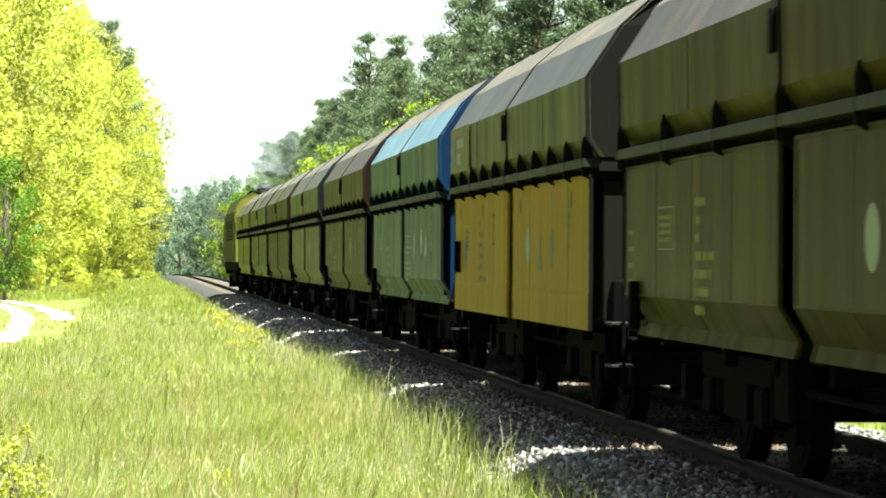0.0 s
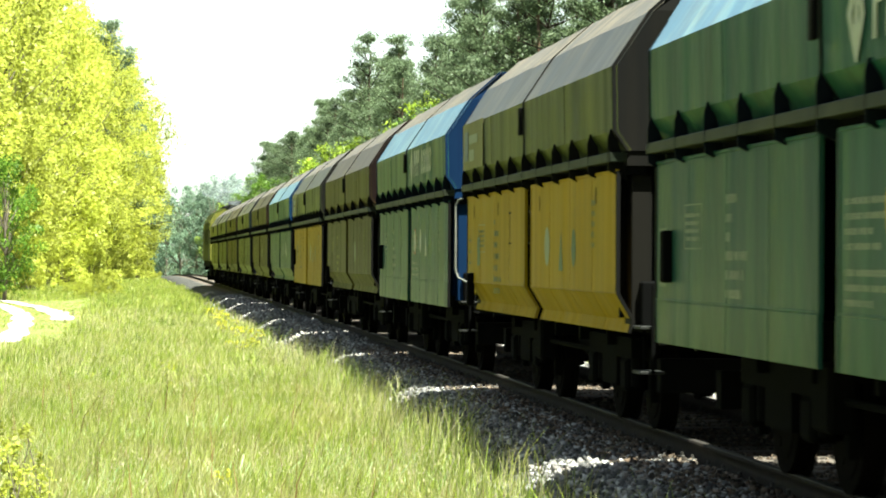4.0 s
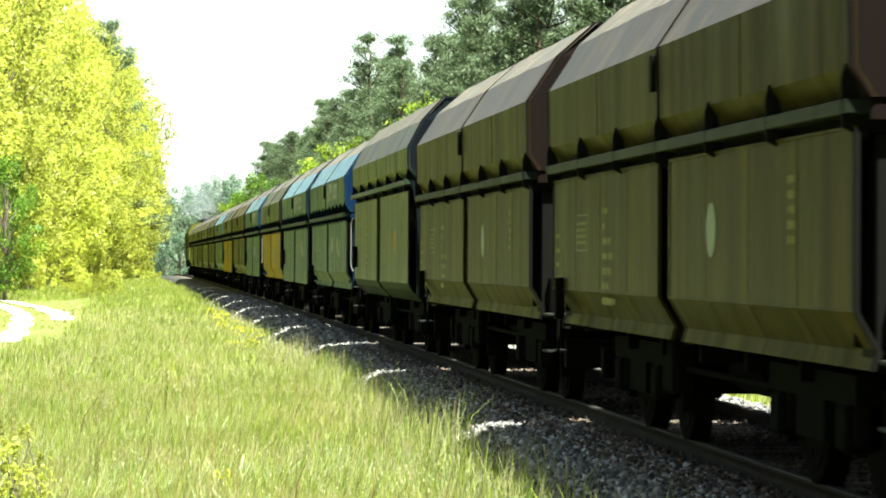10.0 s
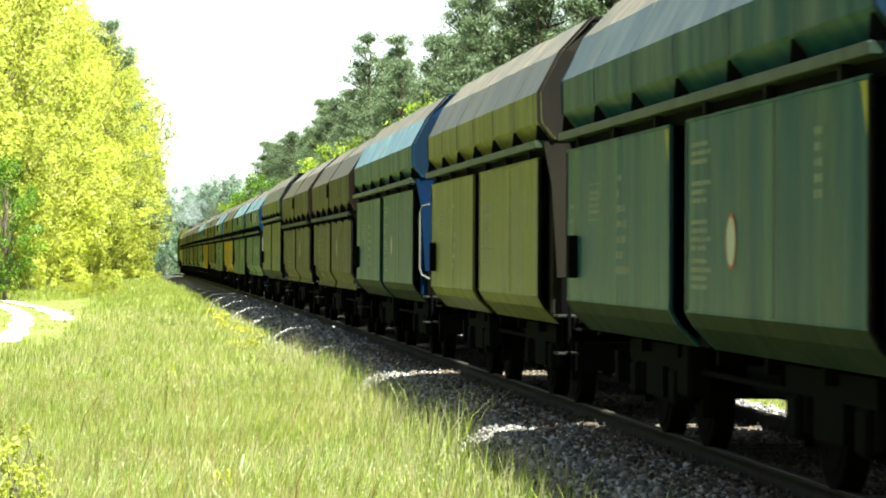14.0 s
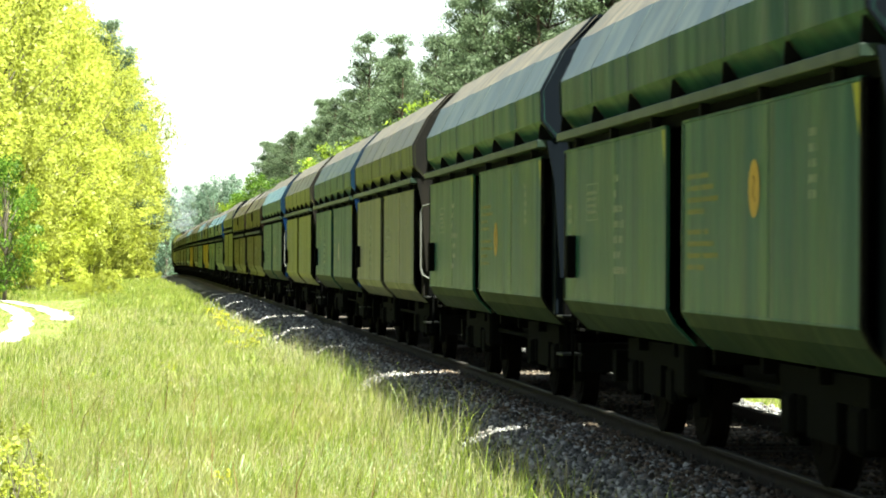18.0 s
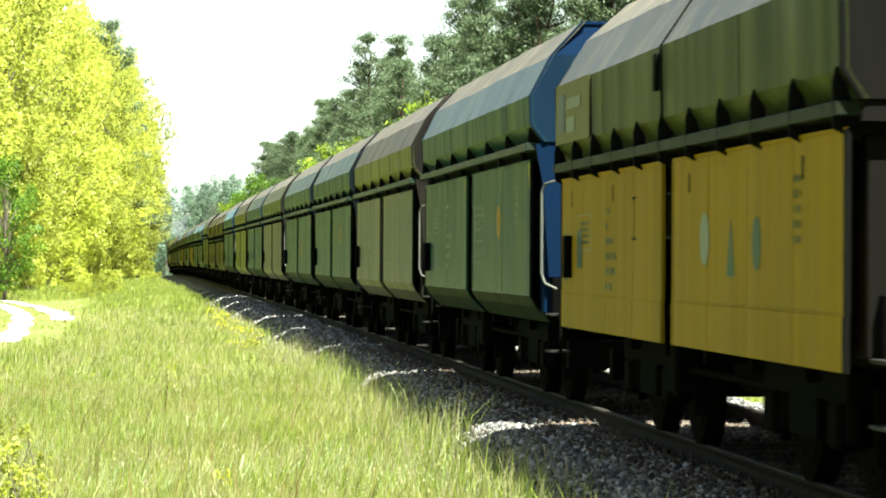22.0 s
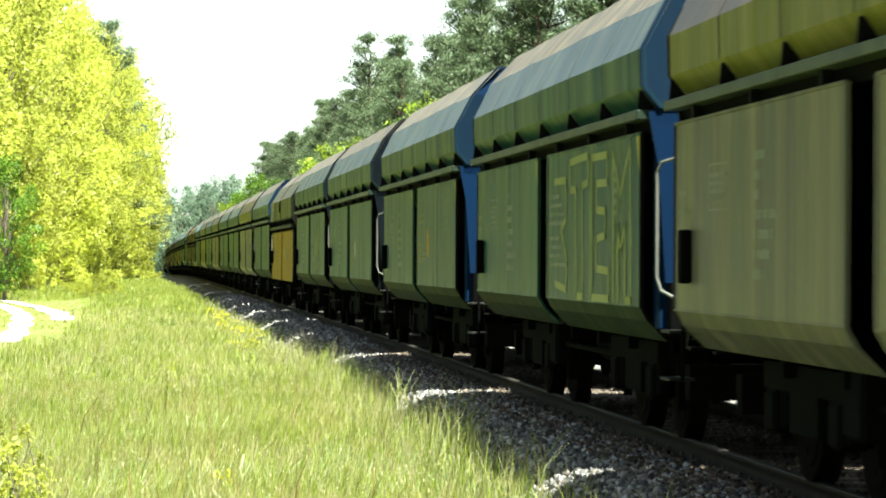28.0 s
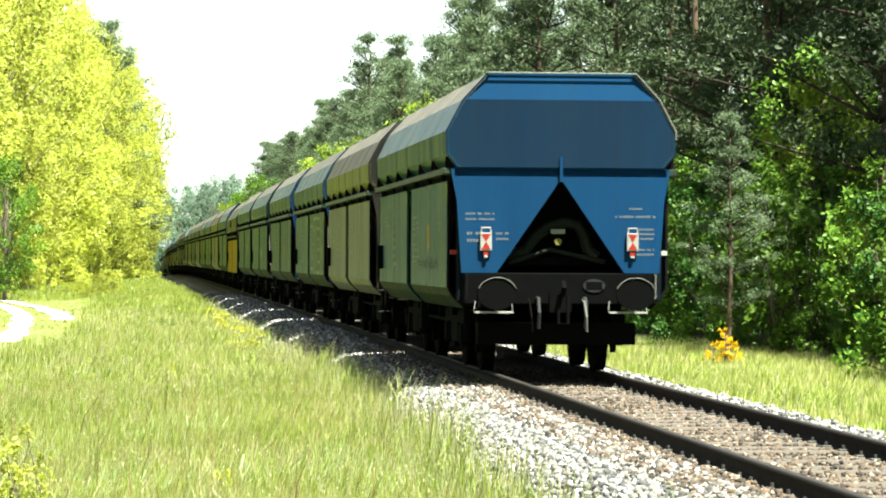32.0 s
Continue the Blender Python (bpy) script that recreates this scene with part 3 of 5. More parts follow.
def ring_mesh(bm, ry, rz, width, n=18):
    """A flat painted ring on a wall that faces -x."""
    loops = [[bm.verts.new((x, r * ry * math.cos(2 * math.pi * i / n), r * rz * math.sin(2 * math.pi * i / n))) for i in range(n)] for x, r in ((-0.001, 1.0), (-0.001, 1 - width), (0.0, 1 - width), (0.0, 1.0))]
    for a, c in zip(loops, loops[1:] + loops[:1]):
        for i in range(n):
            bm.faces.new((a[i], a[(i + 1) % n], c[(i + 1) % n], c[i]))
    bmesh.ops.recalc_face_normals(bm, faces=bm.faces[:])


def tri_mesh(bm, ry, rz):
    """A flat upright triangle on a wall that faces -x."""
    q = [(0.0, rz), (-ry, -rz), (ry, -rz)]
    f, g = [bm.verts.new((-0.001, y, z)) for y, z in q], [bm.verts.new((0.0, y, z)) for y, z in q]
    bm.faces.new(f)
    bm.faces.new(g[::-1])
    for i in range(3):
        bm.faces.new((f[i], g[i], g[(i + 1) % 3], f[(i + 1) % 3]))
    bmesh.ops.recalc_face_normals(bm, faces=bm.faces[:])


def put(name, key, make, mat, parent, label="", at=(0, 0, 0), turn=0.0):
    ob = part(name, shared(key, make), M[mat], parent, label)
    ob.matrix_local = Matrix.Translation(at) @ Matrix.Rotation(radians(turn), 4, "Z")
    return ob


def wagon(n, kind, half, side, upper, slope, end, label, rim="rim", rails=False, oval=None, oval_at=(-2.6, 1.80), marks=True, ledge="ledge", tail=False):
    """A four-axle self-discharging hopper wagon; its middle at the origin, its rear towards -y."""
    k = KINDS[kind]
    top = k["ledge"][0]
    h = "%s %.2f" % (kind, half)
    w = new("hopper_wagon")
    high_end = "bluedust" if kind == "round" and end in ("blue", "tailblue") else end
    put("underframe", "underframe " + h, lambda bm: underframe_mesh(bm, half), "frame", w)
    put("hopper", "hopper " + h, lambda bm: hopper_mesh(bm, half), "slate", w, "dark sloping hopper floor")
    put("load", "load " + h, lambda bm: load_mesh(bm, half), "coal", w, "black coal load")
    for sx in (-1, 1):
        for nm, mat in (("up", upper), ("slope", slope), ("rim", rim)):
            name = {"up": "upper_side", "slope": "shoulder_plate", "rim": "top_plate"}[nm]
            put(name, "%s %s %d" % (name, h, sx), lambda bm: dented(bm, [(sx * x, z) for x, z in k[nm]], -half, half, 0.03), mat, w)
        # upright seams on the upper side; the ribbed bodies are joined in the middle
        if kind == "round":
            for y in (-half * 0.66, -half * 0.33, half * 0.02, half * 0.34, half * 0.67):
                put("seam", "seam %s %d" % (kind, sx), lambda bm: plate(bm, [(sx * (x + 0.005), z) for x, z in k["up"][1:] + k["slope"][1:]], -0.012, 0.012, 0.03), slope, w, at=(0, y, 0))
        else:
            put("seam", "seam %s %d" % (kind, sx), lambda bm: plate(bm, [(sx * (x + 0.012), z) for x, z in k["up"] + k["slope"][1:] + k["rim"][1:]], -0.022, 0.022, 0.05), "slate", w, "dark joint of the body")
            for y in (-half * 0.5, half * 0.5):
                put("seam", "fine seam %s %d" % (kind, sx), lambda bm: plate(bm, [(sx * (x + 0.004), z) for x, z in k["up"][1:]], -0.008, 0.008, 0.03), upper, w, at=(0, y, 0))
        for sy in (-1, 1):
            # added rim in end colour covers plate ends that would catch the sun
            put("end_rim", "end_rim %s %d" % (kind, sx), lambda bm: plate(bm, [(sx * (x + 0.006), z) for x, z in k["up"] + k["slope"][1:] + k["rim"][1:]], -0.035, 0.035, 0.03), high_end, w, at=(0, sy * (half - 0.033), 0))
        if kind != "round" and sx < 0:
            put("hook", "hook", lambda bm: box(bm, -1.52, -1.48, -0.05, 0.05, 2.72, 3.0, 0.01), "slate", w, at=(0, 0.12, 0))
        put("ledge", "ledge %s %d" % (h, sx), lambda bm: box(bm, sx * 1.24, sx * 1.50, -half + 0.05, half - 0.02, top, k["ledge"][1], 0.006), ledge if kind == "round" else "darkledge", w, "long steel ledge")
        g = k["gussets"]
        for i in range(g):
            y = -half + 0.12 + (2 * half - 0.24) * i / (g - 1)
            u = k["up"]
            if kind == "round":
                # dark slate stands for the shade on gussets of the side's colour
                put("gusset", "gusset round %d" % sx, lambda bm: prism(bm, [(sx * 1.33, 2.63), (sx * 1.478, 2.63), (sx * 1.466, 2.78), (sx * 1.445, 2.78)], -0.012, 0.012), "slate", w, at=(0, y, 0))
            else:
                put("gusset", "gusset ribbed %d" % sx, lambda bm: prism(bm, [(sx * 1.34, 2.12), (sx * 1.50, 2.20), (sx * 1.505, 2.46), (sx * 1.485, 2.54), (sx * 1.44, 2.54)], -0.010, 0.010), "navy" if side == "green" else "slate", w, at=(0, y, 0))
        if kind == "round" and sx < 0:
            for i in range(6):
                put("bracket", "bracket", lambda bm: box(bm, -1.45, -1.38, -0.03, 0.03, 2.47, 2.556, 0.006), "slate", w, at=(0, -half + 0.9 + (2 * half - 1.8) * i / 5, 0))
        put("crossbeam", "crossbeam %s %d" % (h, sx), lambda bm: box(bm, sx * 1.20, sx * 1.36, -half + 0.05, half - 0.05, top - 0.10, top - 0.002), "frame", w)
        for sy in (1, -1):
            y0, y1 = (0.26, half - 0.10) if sy > 0 else (-half + 0.10, -0.26)
            if kind == "round":
                y0, y1 = (0.50, half - 0.06) if sy > 0 else (-half + 0.32, -0.22)
            d = put("side_door", "side_door %s %d %d" % (h, sx, sy), lambda bm: plate(bm, [(sx * x, z) for x, z in k["door"]], y0, y1, 0.02), side, w)
            # weld seams and stiffeners on the door
            for q in (0.45,) if kind == "round" else (0.25, 0.5, 0.75):
                y = y0 + (y1 - y0) * q
                put("stiffener", "stiffener %s %d" % (kind, sx), lambda bm: plate(bm, [(sx * (x + 0.002), z) for x, z in k["door"]], -0.007, 0.007, 0.02), side, d, at=(0, y, 0))
            (xt, zt), (xk, zk) = k["door"][0], k["door"][1]
            put("door_lip", "door_lip %s %d %d" % (h, sx, sy), lambda bm: box(bm, sx * (xt - 0.02), sx * (xt + 0.010), y0, y1, zt - 0.012, zt + 0.012, 0.004), side, d)
            put("weld_seam", "weld_seam %s %d %d" % (h, sx, sy), lambda bm: box(bm, sx * (xk - 0.01), sx * (xk + 0.007), y0 + 0.01, y1 - 0.01, zk - 0.006, zk + 0.010, 0.003), side, d)
            if kind == "round" and side in ("green", "teal", "olive"):
                # plate colour darkened for grime and for the shade under the door's bend
                put("skirt_plate", "skirt %s %d %d" % (h, sx, sy), lambda bm: plate(bm, [(sx * (x + 0.003), z) for x, z in [(1.42, 1.105)] + k["door"][2:]], y0 + 0.004, y1 - 0.004, 0.012), "skirt", d, "grimy lower part of the door with painted shade")
            for ye in (y0, y1):
                # outer strips are dark, as if the gap between wagons shaded them
                put("edge_strip", "edge_strip %s %d" % (kind, sx), lambda bm: plate(bm, [(sx * (x + 0.006), z) for x, z in k["door"]], -0.03, 0.03, 0.03), side if abs(ye) < 1 else "slate", d, at=(0, ye, 0))
            if sx < 0:
                lz = 1.50 if kind in ("round", "flat") else 1.12
                ly = y1 - 0.62
                if sy > 0:
                    put("latch", "latch %s" % kind, lambda bm: box(bm, -0.08, 0.0, -0.07, 0.07, -0.19, 0.19, 0.012), "frame", d, "black latch box", at=(-1.42, ly, lz))
        for yy, hh in ((0.0, "centre_post"),):
            put(hh, "post %s %d" % (h, sx), lambda bm: box(bm, sx * 1.12, sx * 1.24, -0.20, 0.20, 0.85, top - 0.10), end if kind != "round" and end == "blue" else "frame", w)
            put("lever", "lever %s %d" % (kind, sx), lambda bm: tube(bm, [(sx * 1.27, 0.05, 1.05), (sx * 1.33, 0.05, 1.25), (sx * 1.30, 0.05, 1.6)], 0.025), "gold" if n % 3 == 0 else "frame", w)
    for sy in (-1, 1):
        ename = "%s %s %d" % (kind, h, sy)
        put("end_panel", "end " + ename, lambda bm: end_panel_mesh(bm, k, sy, half), high_end, w)
        if kind == "round":
            for sx in (-1, 1):
                put("gable_plate", "gable %s %d" % (ename, sx), lambda bm: gable_mesh(bm, sy, half, top, sx), end, w)
        else:
            put("end_wall", "end_wall " + ename, lambda bm: closed_end_mesh(bm, sy, half, top), "slate" if end == "maroon" else end, w)
        for sx in (-1, 1):
            put("corner_column", "column %s %d" % (ename, sx), lambda bm: column_mesh(bm, sx, sy, half, top), {"maroon": "slate"}.get(end, "navy" if tail else end), w)
        put("end_top", "end_top " + ename, lambda bm: end_top_mesh(bm, k, sy, half), end, w)
        put("end_brace", "brace " + ename, lambda bm: box(bm, -0.02, 0.02, sy * (half + 0.02), sy * half, top - 0.1, top + 0.22), end, w)
        put("headstock", "headstock " + ename, lambda bm: box(bm, -1.24, 1.24, sy * (half - 0.02), sy * (half - 0.26), 0.90, 1.30, 0.015), "frame", w)
        put("end_sill", "sill " + ename, lambda bm: box(bm, -1.36, 1.36, sy * (half - 0.12), sy * (half - 0.02), top - 0.03, top + 0.084), end, w)
        put("brake_beam", "brake_beam " + ename, lambda bm: box(bm, -1.02, 1.02, sy * (half - 0.35), sy * (half - 0.55), 0.38, 0.66), "frame", w)
        for sx in (-0.875, 0.875):
            b = put("buffer", "buffer", buffer_mesh, "frame", w, at=(sx, sy * (half - 0.02), 1.04), turn=0 if sy > 0 else 180)
            put("buffer_head", "buffer_head", buffer_head_mesh, "frame", b)
            put("buffer_edge", "buffer_edge", arc_mesh, "rail_tube" if tail else "ledge", b, "pale painted edge")
        put("coupling", "coupling", coupling_mesh, "frame", w, at=(0, sy * (half - 0.02), 1.02), turn=0 if sy > 0 else 180)
        for sx in (-0.30, 0.30):
            put("brake_hose", "brake_hose", hose_mesh, "rubber", w, at=(sx, sy * (half - 0.02), 0.98), turn=0 if sy > 0 else 180)
        for sx in (-0.86, 0.86):
            put("step", "rail_step", rail_step_mesh, "signwhite" if tail else "slate", w, "pale step tube under the buffer", at=(sx, sy * (half - 0.02), 0.80), turn=0 if sy > 0 else 180)
        if sy < 0 and not tail:
            st = put("side_step", "side_step", step_mesh, "frame", w, "worn steel step", at=(-1.20, -half - 0.12, 0.93))
            for z in (-0.36, 0.0):
                put("tread", "tread", tread_mesh, "step", st, at=(0, 0, z))
        bo = put("bogie", "bogie", bogie_frame_mesh, "frame", w, at=(0, sy * (half - 2.8), 0))
        for ay in (-0.95, 0.95):
            ws = put("wheelset", "wheelset", wheelset_mesh, "wheel", w, at=(0, sy * (half - 2.8) + ay, 0.46))
            WHEELS.append((ws, 0.46))
    if rails:
        for sx in (-1.36, -1.05):
            put("handrail", "handrail", handrail_mesh, "rail_tube", w, "pale grey handrail tube", at=(sx, -half - 0.10 - 0.25 * (sx > -1.2), 1.28))
    if marks:
        x = -k["door"][0][0] - 0.0030
        drop = k["door"][0][1] - 2.46
        v = n % 3
        style = "blocks" if oval == "white" and kind == "round" else "bars"
        z0 = 2.30 + drop
        blocks = [[(4.5, 3.95, z0 - 0.25 - 0.055 * i, 0.036) for i in range(4)],
                  [(3.0, 2.95 - 0.1 * ((i * 7 + v) % 4) - (0.35 if i > 2 else 0.1), z0 - 0.16 - 0.125 * i, 0.075) for i in range(7)],
                  [(half - 0.28, half - 0.55, z0 - 0.35 - 0.13 * i, 0.05) for i in range(5)],
                  [(-4.35, -4.55, z0 - 0.08 - 0.09 * i, 0.06) for i in range(5)]]
        if style == "blocks":
            blocks += [[(-0.40, -1.02 - 0.12 * ((i + g) % 3 == 1), z0 - 0.02 - 0.27 * g - 0.06 * i, 0.042) for i in range(4 if g > 1 else 3)] for g in range(4)]
        elif side not in ("brown", "yellow"):
            blocks += [[(-0.40, -1.05 - 0.17 * ((i * 5 + v) % 4), z0 - 0.24 - 0.082 * i - (0.06 if i > 3 else 0), 0.046) for i in range(8)]]
        for q, rows in enumerate(blocks):
            mat = "olive" if side == "yellow" else "oldgold" if side in ("brown", "olive") or (q > 3 and n in (4, 5, 10, 11)) else "faint"
            mk = put("marking", "marking %d %d %s %s" % (q, v, h, style), lambda bm: mark_block(bm, x, rows, 3 + q + 5 * v), mat, w, "faded small lettering")
            tagged(mk, kind="stuff")
        # outlined data panel on the far door
        put("data_frame", "data_frame %.2f" % x, lambda bm: [box(bm, x - 0.0006, x, a, b, c, e) for a, b, c, e in ((-0.33, 0.33, 0.15, 0.158), (-0.33, 0.33, -0.158, -0.15), (-0.338, -0.322, -0.158, 0.158), (0.322, 0.338, -0.158, 0.158))], "faint", w, at=(0, 4.2, z0 - 0.33))
    if oval:
        ey, ez = oval_at
        em = put("emblem", "emblem", lambda bm: oval_mesh(bm, 0.17, 0.185), "ring" if oval == "white" else oval, w, "round painted emblem", at=(-k["door"][0][0] - 0.0040, ey, ez))
        if oval == "white":
            put("emblem_face", "emblem_face", lambda bm: oval_mesh(bm, 0.145, 0.16), "white", em, at=(-0.0015, 0, 0))
        elif oval == "gold":
            put("emblem_stroke", "emblem_sign", lambda bm: ribbon_mesh(bm, [[(0.03, 0.08), (-0.03, 0.05), (0.03, -0.03), (-0.04, -0.08)]], 0.014), "slate", em, at=(-0.0022, 0, 0))
    tagged(w, label, "freight wagon", "wagons of the coal train")
    return w


# kind, half length, side, upper side, shoulder, end, label, extras; from the rear of the train to its front
EMBLEMS = {0: (-2.93, 1.76), 4: (-1.67, 1.64), 6: (-1.5, 1.62), 7: (-2.86, 1.88), 9: (-2.77, 1.93), 10: (-1.86, 1.69), 12: (-1.88, 1.60), 14: (-1.90, 1.68), 15: (-1.9, 1.68),
           16: (-1.89, 1.68), 17: (-3.2, 1.74), 18: (-1.52, 1.74), 19: (-1.5, 1.74), 20: (-1.47, 1.60), 21: (-0.9, 1.72), 22: (-2.16, 1.60), 23: (-1.5, 1.60)}
GREEN_LABEL = "faded green bogie hopper wagon with %s end on rails"
ROWS = [
    ("round", 5.80, "teal", "green", "roofslate", "tailblue", "last faded blue-green hopper wagon with blue end and tail signs", dict(oval="gold", tail=True)),
    ("round", 5.92, "grey", "lime", "roofbrown", "greyend", "pale grey dusty hopper wagon with yellow-stained upper edge", {}),
    ("round", 6.00, "green", "green", "roofslate", "blue", "green hopper wagon with yellow spray graffiti and blue end", dict(rails=True)),
    ("round", 5.92, "green", "green", "roofslate", "blue", GREEN_LABEL % "blue", dict(oval="gold")),
    ("round", 5.95, "green", "green", "roofslate", "navy", GREEN_LABEL % "navy", dict(rails=True, oval="white")),
    ("round", 5.88, "green", "green", "roofslate", "navy", "green hopper wagon with yellow graffiti loops and navy end", dict(rails=True)),
    ("flat", 5.78, "yellow", "olive", "roofgrey", "slate", "hopper wagon with ochre yellow doors and olive upper side", dict(oval="faint")),
    ("round", 5.90, "green", "green", "roofslate", "blue", GREEN_LABEL % "blue", dict(rails=True, oval="gold")),
    ("round", 5.92, "grey", "lime", "roofbrown", "greyend", "dusty olive grey hopper wagon with dark end", dict(rails=True)),
    ("round", 5.95, "green", "green", "roofslate", "navy", GREEN_LABEL % "navy", dict(oval="gold")),
    ("round", 6.00, "green", "green", "roofslate", "navy", GREEN_LABEL % "navy", dict(oval="gold")),
    ("round", 5.96, "grey", "olive", "roofgrey", "greyend", "pale olive hopper wagon with dark lettered end", dict(rails=True)),
    ("round", 5.98, "teal", "teal", "roofslate", "blue", "teal green hopper wagon with blue end", dict(oval="white")),
    ("round", 5.78, "lime", "lime", "roofgrey", "greyend", "yellow green hopper wagon with brown-grey end", {}),
    ("round", 5.98, "teal", "teal", "roofblue", "blue", "teal green hopper wagon with lettered blue end", dict(rails=True, oval="white")),
    ("sparse", 6.15, "brown", "brown", "roofbrown", "maroon", "olive brown hopper wagon with maroon end", dict(oval="faint")),
    ("sparse", 6.20, "brown", "brown", "roofbrown", "maroon", "olive brown hopper wagon with maroon end", dict(oval="faint")),
    ("round", 5.88, "olive", "olive", "roofgrey", "navy", "olive hopper wagon with dark navy end", dict(oval="gold")),
    ("ribbed", 5.88, "green", "green", "roofblue", "blue", "ribbed green hopper wagon with painted emblem and blue end", dict(rails=True, oval="white")),
    ("flat", 5.84, "green", "green", "roofblue", "navy", "flat-sided green hopper wagon with navy end", dict(oval="gold")),
    ("ribbed", 5.84, "yellow", "olive", "roofgrey", "slate", "hopper wagon with ochre yellow doors and dark end", dict(oval="faint")),
    ("flat", 5.75, "green", "green", "roofblue", "blue", "flat-sided green hopper wagon with bright blue end", dict(rails=True, oval="white")),
    ("sparse", 6.20, "brown", "brown", "roofbrown", "maroon", "olive brown hopper wagon with maroon end", dict(oval="faint")),
    ("flat", 5.82, "yellow", "olive", "roofgrey", "slate", "hopper wagon with ochre yellow doors and olive upper side", dict(oval="faint")),
    ("ribbed", 5.95, "green", "green", "roofblue", "blue", "ribbed green hopper wagon with blue end", dict(oval="faint")),
    ("ribbed", 5.78, "brown", "brown", "roofbrown", "maroon", "olive brown hopper wagon with maroon end", dict(oval="faint")),
    ("ribbed", 5.95, "olive", "olive", "roofgrey", "navy", "olive hopper wagon with dark navy end", dict(oval="faint")),
    ("ribbed", 6.00, "brown", "brown", "roofbrown", "maroon", "olive brown hopper wagon with maroon end", {}),
    ("ribbed", 5.90, "olive", "olive", "roofgrey", "navy", "olive hopper wagon with dark navy end", {}),
    ("ribbed", 5.90, "lime", "lime", "roofgrey", "slate", "yellow green hopper wagon behind the locomotive", {}),
]
MIDDLES = [5.76, 19.30, 32.39, 46.40, 60.49, 73.69, 86.92, 100.55, 114.03, 127.18, 140.44, 154.50, 167.48, 180.89, 195.12, 208.45, 222.40, 236.05, 249.73, 263.07,
           276.48, 290.19, 303.80, 317.58, 330.97, 344.45, 358.21, 371.85, 384.96, 398.4]
WAGONS = []
for i, (kind, half, side, upper, slope, end, label, more) in enumerate(ROWS):
    w = wagon(i + 1, kind, half, side, upper, slope, end, label, oval_at=EMBLEMS.get(i, (-1.9, 1.68)), **more)
    WAGONS.append(w)
    TRAIN.append((w, MIDDLES[i]))


# ---- what sets single wagons apart ----
def door_x(kind):
    return -KINDS[kind]["door"][0][0] - 0.0042


def strokes_on(i, strokes, width, mat, label):
    kind = ROWS[i][0]
    tagged(put("graffiti", "graffiti %d" % i, lambda bm: ribbon_mesh(bm, strokes, width), mat, WAGONS[i], label, at=(door_x(kind), 0, 0)), kind="stuff")


# outlined block letters on the third wagon from the rear
strokes_on(2, [[(-0.75, 2.2), (-1.5, 2.2), (-1.55, 1.85), (-1.2, 1.75), (-1.6, 1.45), (-1.55, 1.2), (-0.8, 1.25)],
               [(-1.75, 2.35), (-2.9, 2.38), (-2.92, 2.15), (-2.55, 2.12), (-2.6, 1.15), (-2.2, 1.15), (-2.15, 2.1), (-1.8, 2.1), (-1.75, 2.35)],
               [(-4.0, 2.35), (-3.1, 2.35), (-3.1, 1.15), (-4.1, 1.15), (-4.1, 1.38), (-3.4, 1.4), (-3.4, 1.65), (-3.9, 1.68), (-3.9, 1.88), (-3.4, 1.9), (-3.4, 2.12), (-4.0, 2.12), (-4.0, 2.35)],
               [(-4.35, 1.15), (-4.3, 2.35), (-4.7, 2.0), (-5.2, 2.4), (-5.25, 1.15), (-4.95, 1.15), (-4.95, 1.75), (-4.7, 1.55), (-4.55, 1.75), (-4.6, 1.15)]], 0.065, "graffiti", "yellow-green sprayed outline letters")
# loops on the sixth
strokes_on(5, [[(-2.05, 1.88), (-2.2, 1.78), (-2.45, 1.84), (-2.3, 1.70), (-2.05, 1.66), (-2.25, 1.58), (-2.15, 1.40), (-2.10, 1.27), (-2.35, 1.22), (-2.62, 1.30), (-2.6, 1.52), (-2.3, 1.58), (-2.7, 1.66), (-2.85, 1.55)],
               [(-2.65, 1.72), (-2.55, 1.85), (-2.75, 2.02), (-2.95, 1.92), (-2.9, 1.66)], [(-2.7, 1.24), (-2.75, 1.46), (-2.98, 1.55)],
               [(-3.0, 1.18), (-3.05, 1.95), (-3.12, 2.08), (-3.22, 1.98), (-3.2, 1.25)], [(-3.35, 1.22), (-3.35, 2.06)], [(-3.3, 2.10), (-3.55, 2.08), (-3.72, 1.93), (-3.6, 1.80), (-3.45, 1.76), (-3.55, 1.55), (-3.6, 1.24)],
               [(-3.7, 1.70), (-3.85, 1.76), (-3.98, 1.62)], [(-4.22, 1.76), (-4.24, 1.66)], [(-4.42, 1.77), (-4.44, 1.64)], [(-1.85, 1.56), (-1.87, 1.48)], [(-4.45, 1.46), (-4.65, 1.48)]], 0.045, "graffiti", "yellow-green sprayed loops")
put("sprayed_fill", "sprayed_fill", lambda bm: ribbon_mesh(bm, [[(-2.68, 1.74), (-2.72, 1.92)], [(-2.80, 1.66), (-2.80, 1.97)], [(-2.88, 1.64), (-2.86, 1.88)]], 0.09), "oldgold", WAGONS[5], "ochre sprayed patch", at=(door_x("round") + 0.0006, 0, 0))
# scribble on the last
strokes_on(0, [[(-1.5 - 0.16 * i, 1.40 + 0.06 * (-1) ** i + 0.03 * math.sin(i * 1.7)) for i in range(18)]], 0.016, "slate", "thin dark scribble")
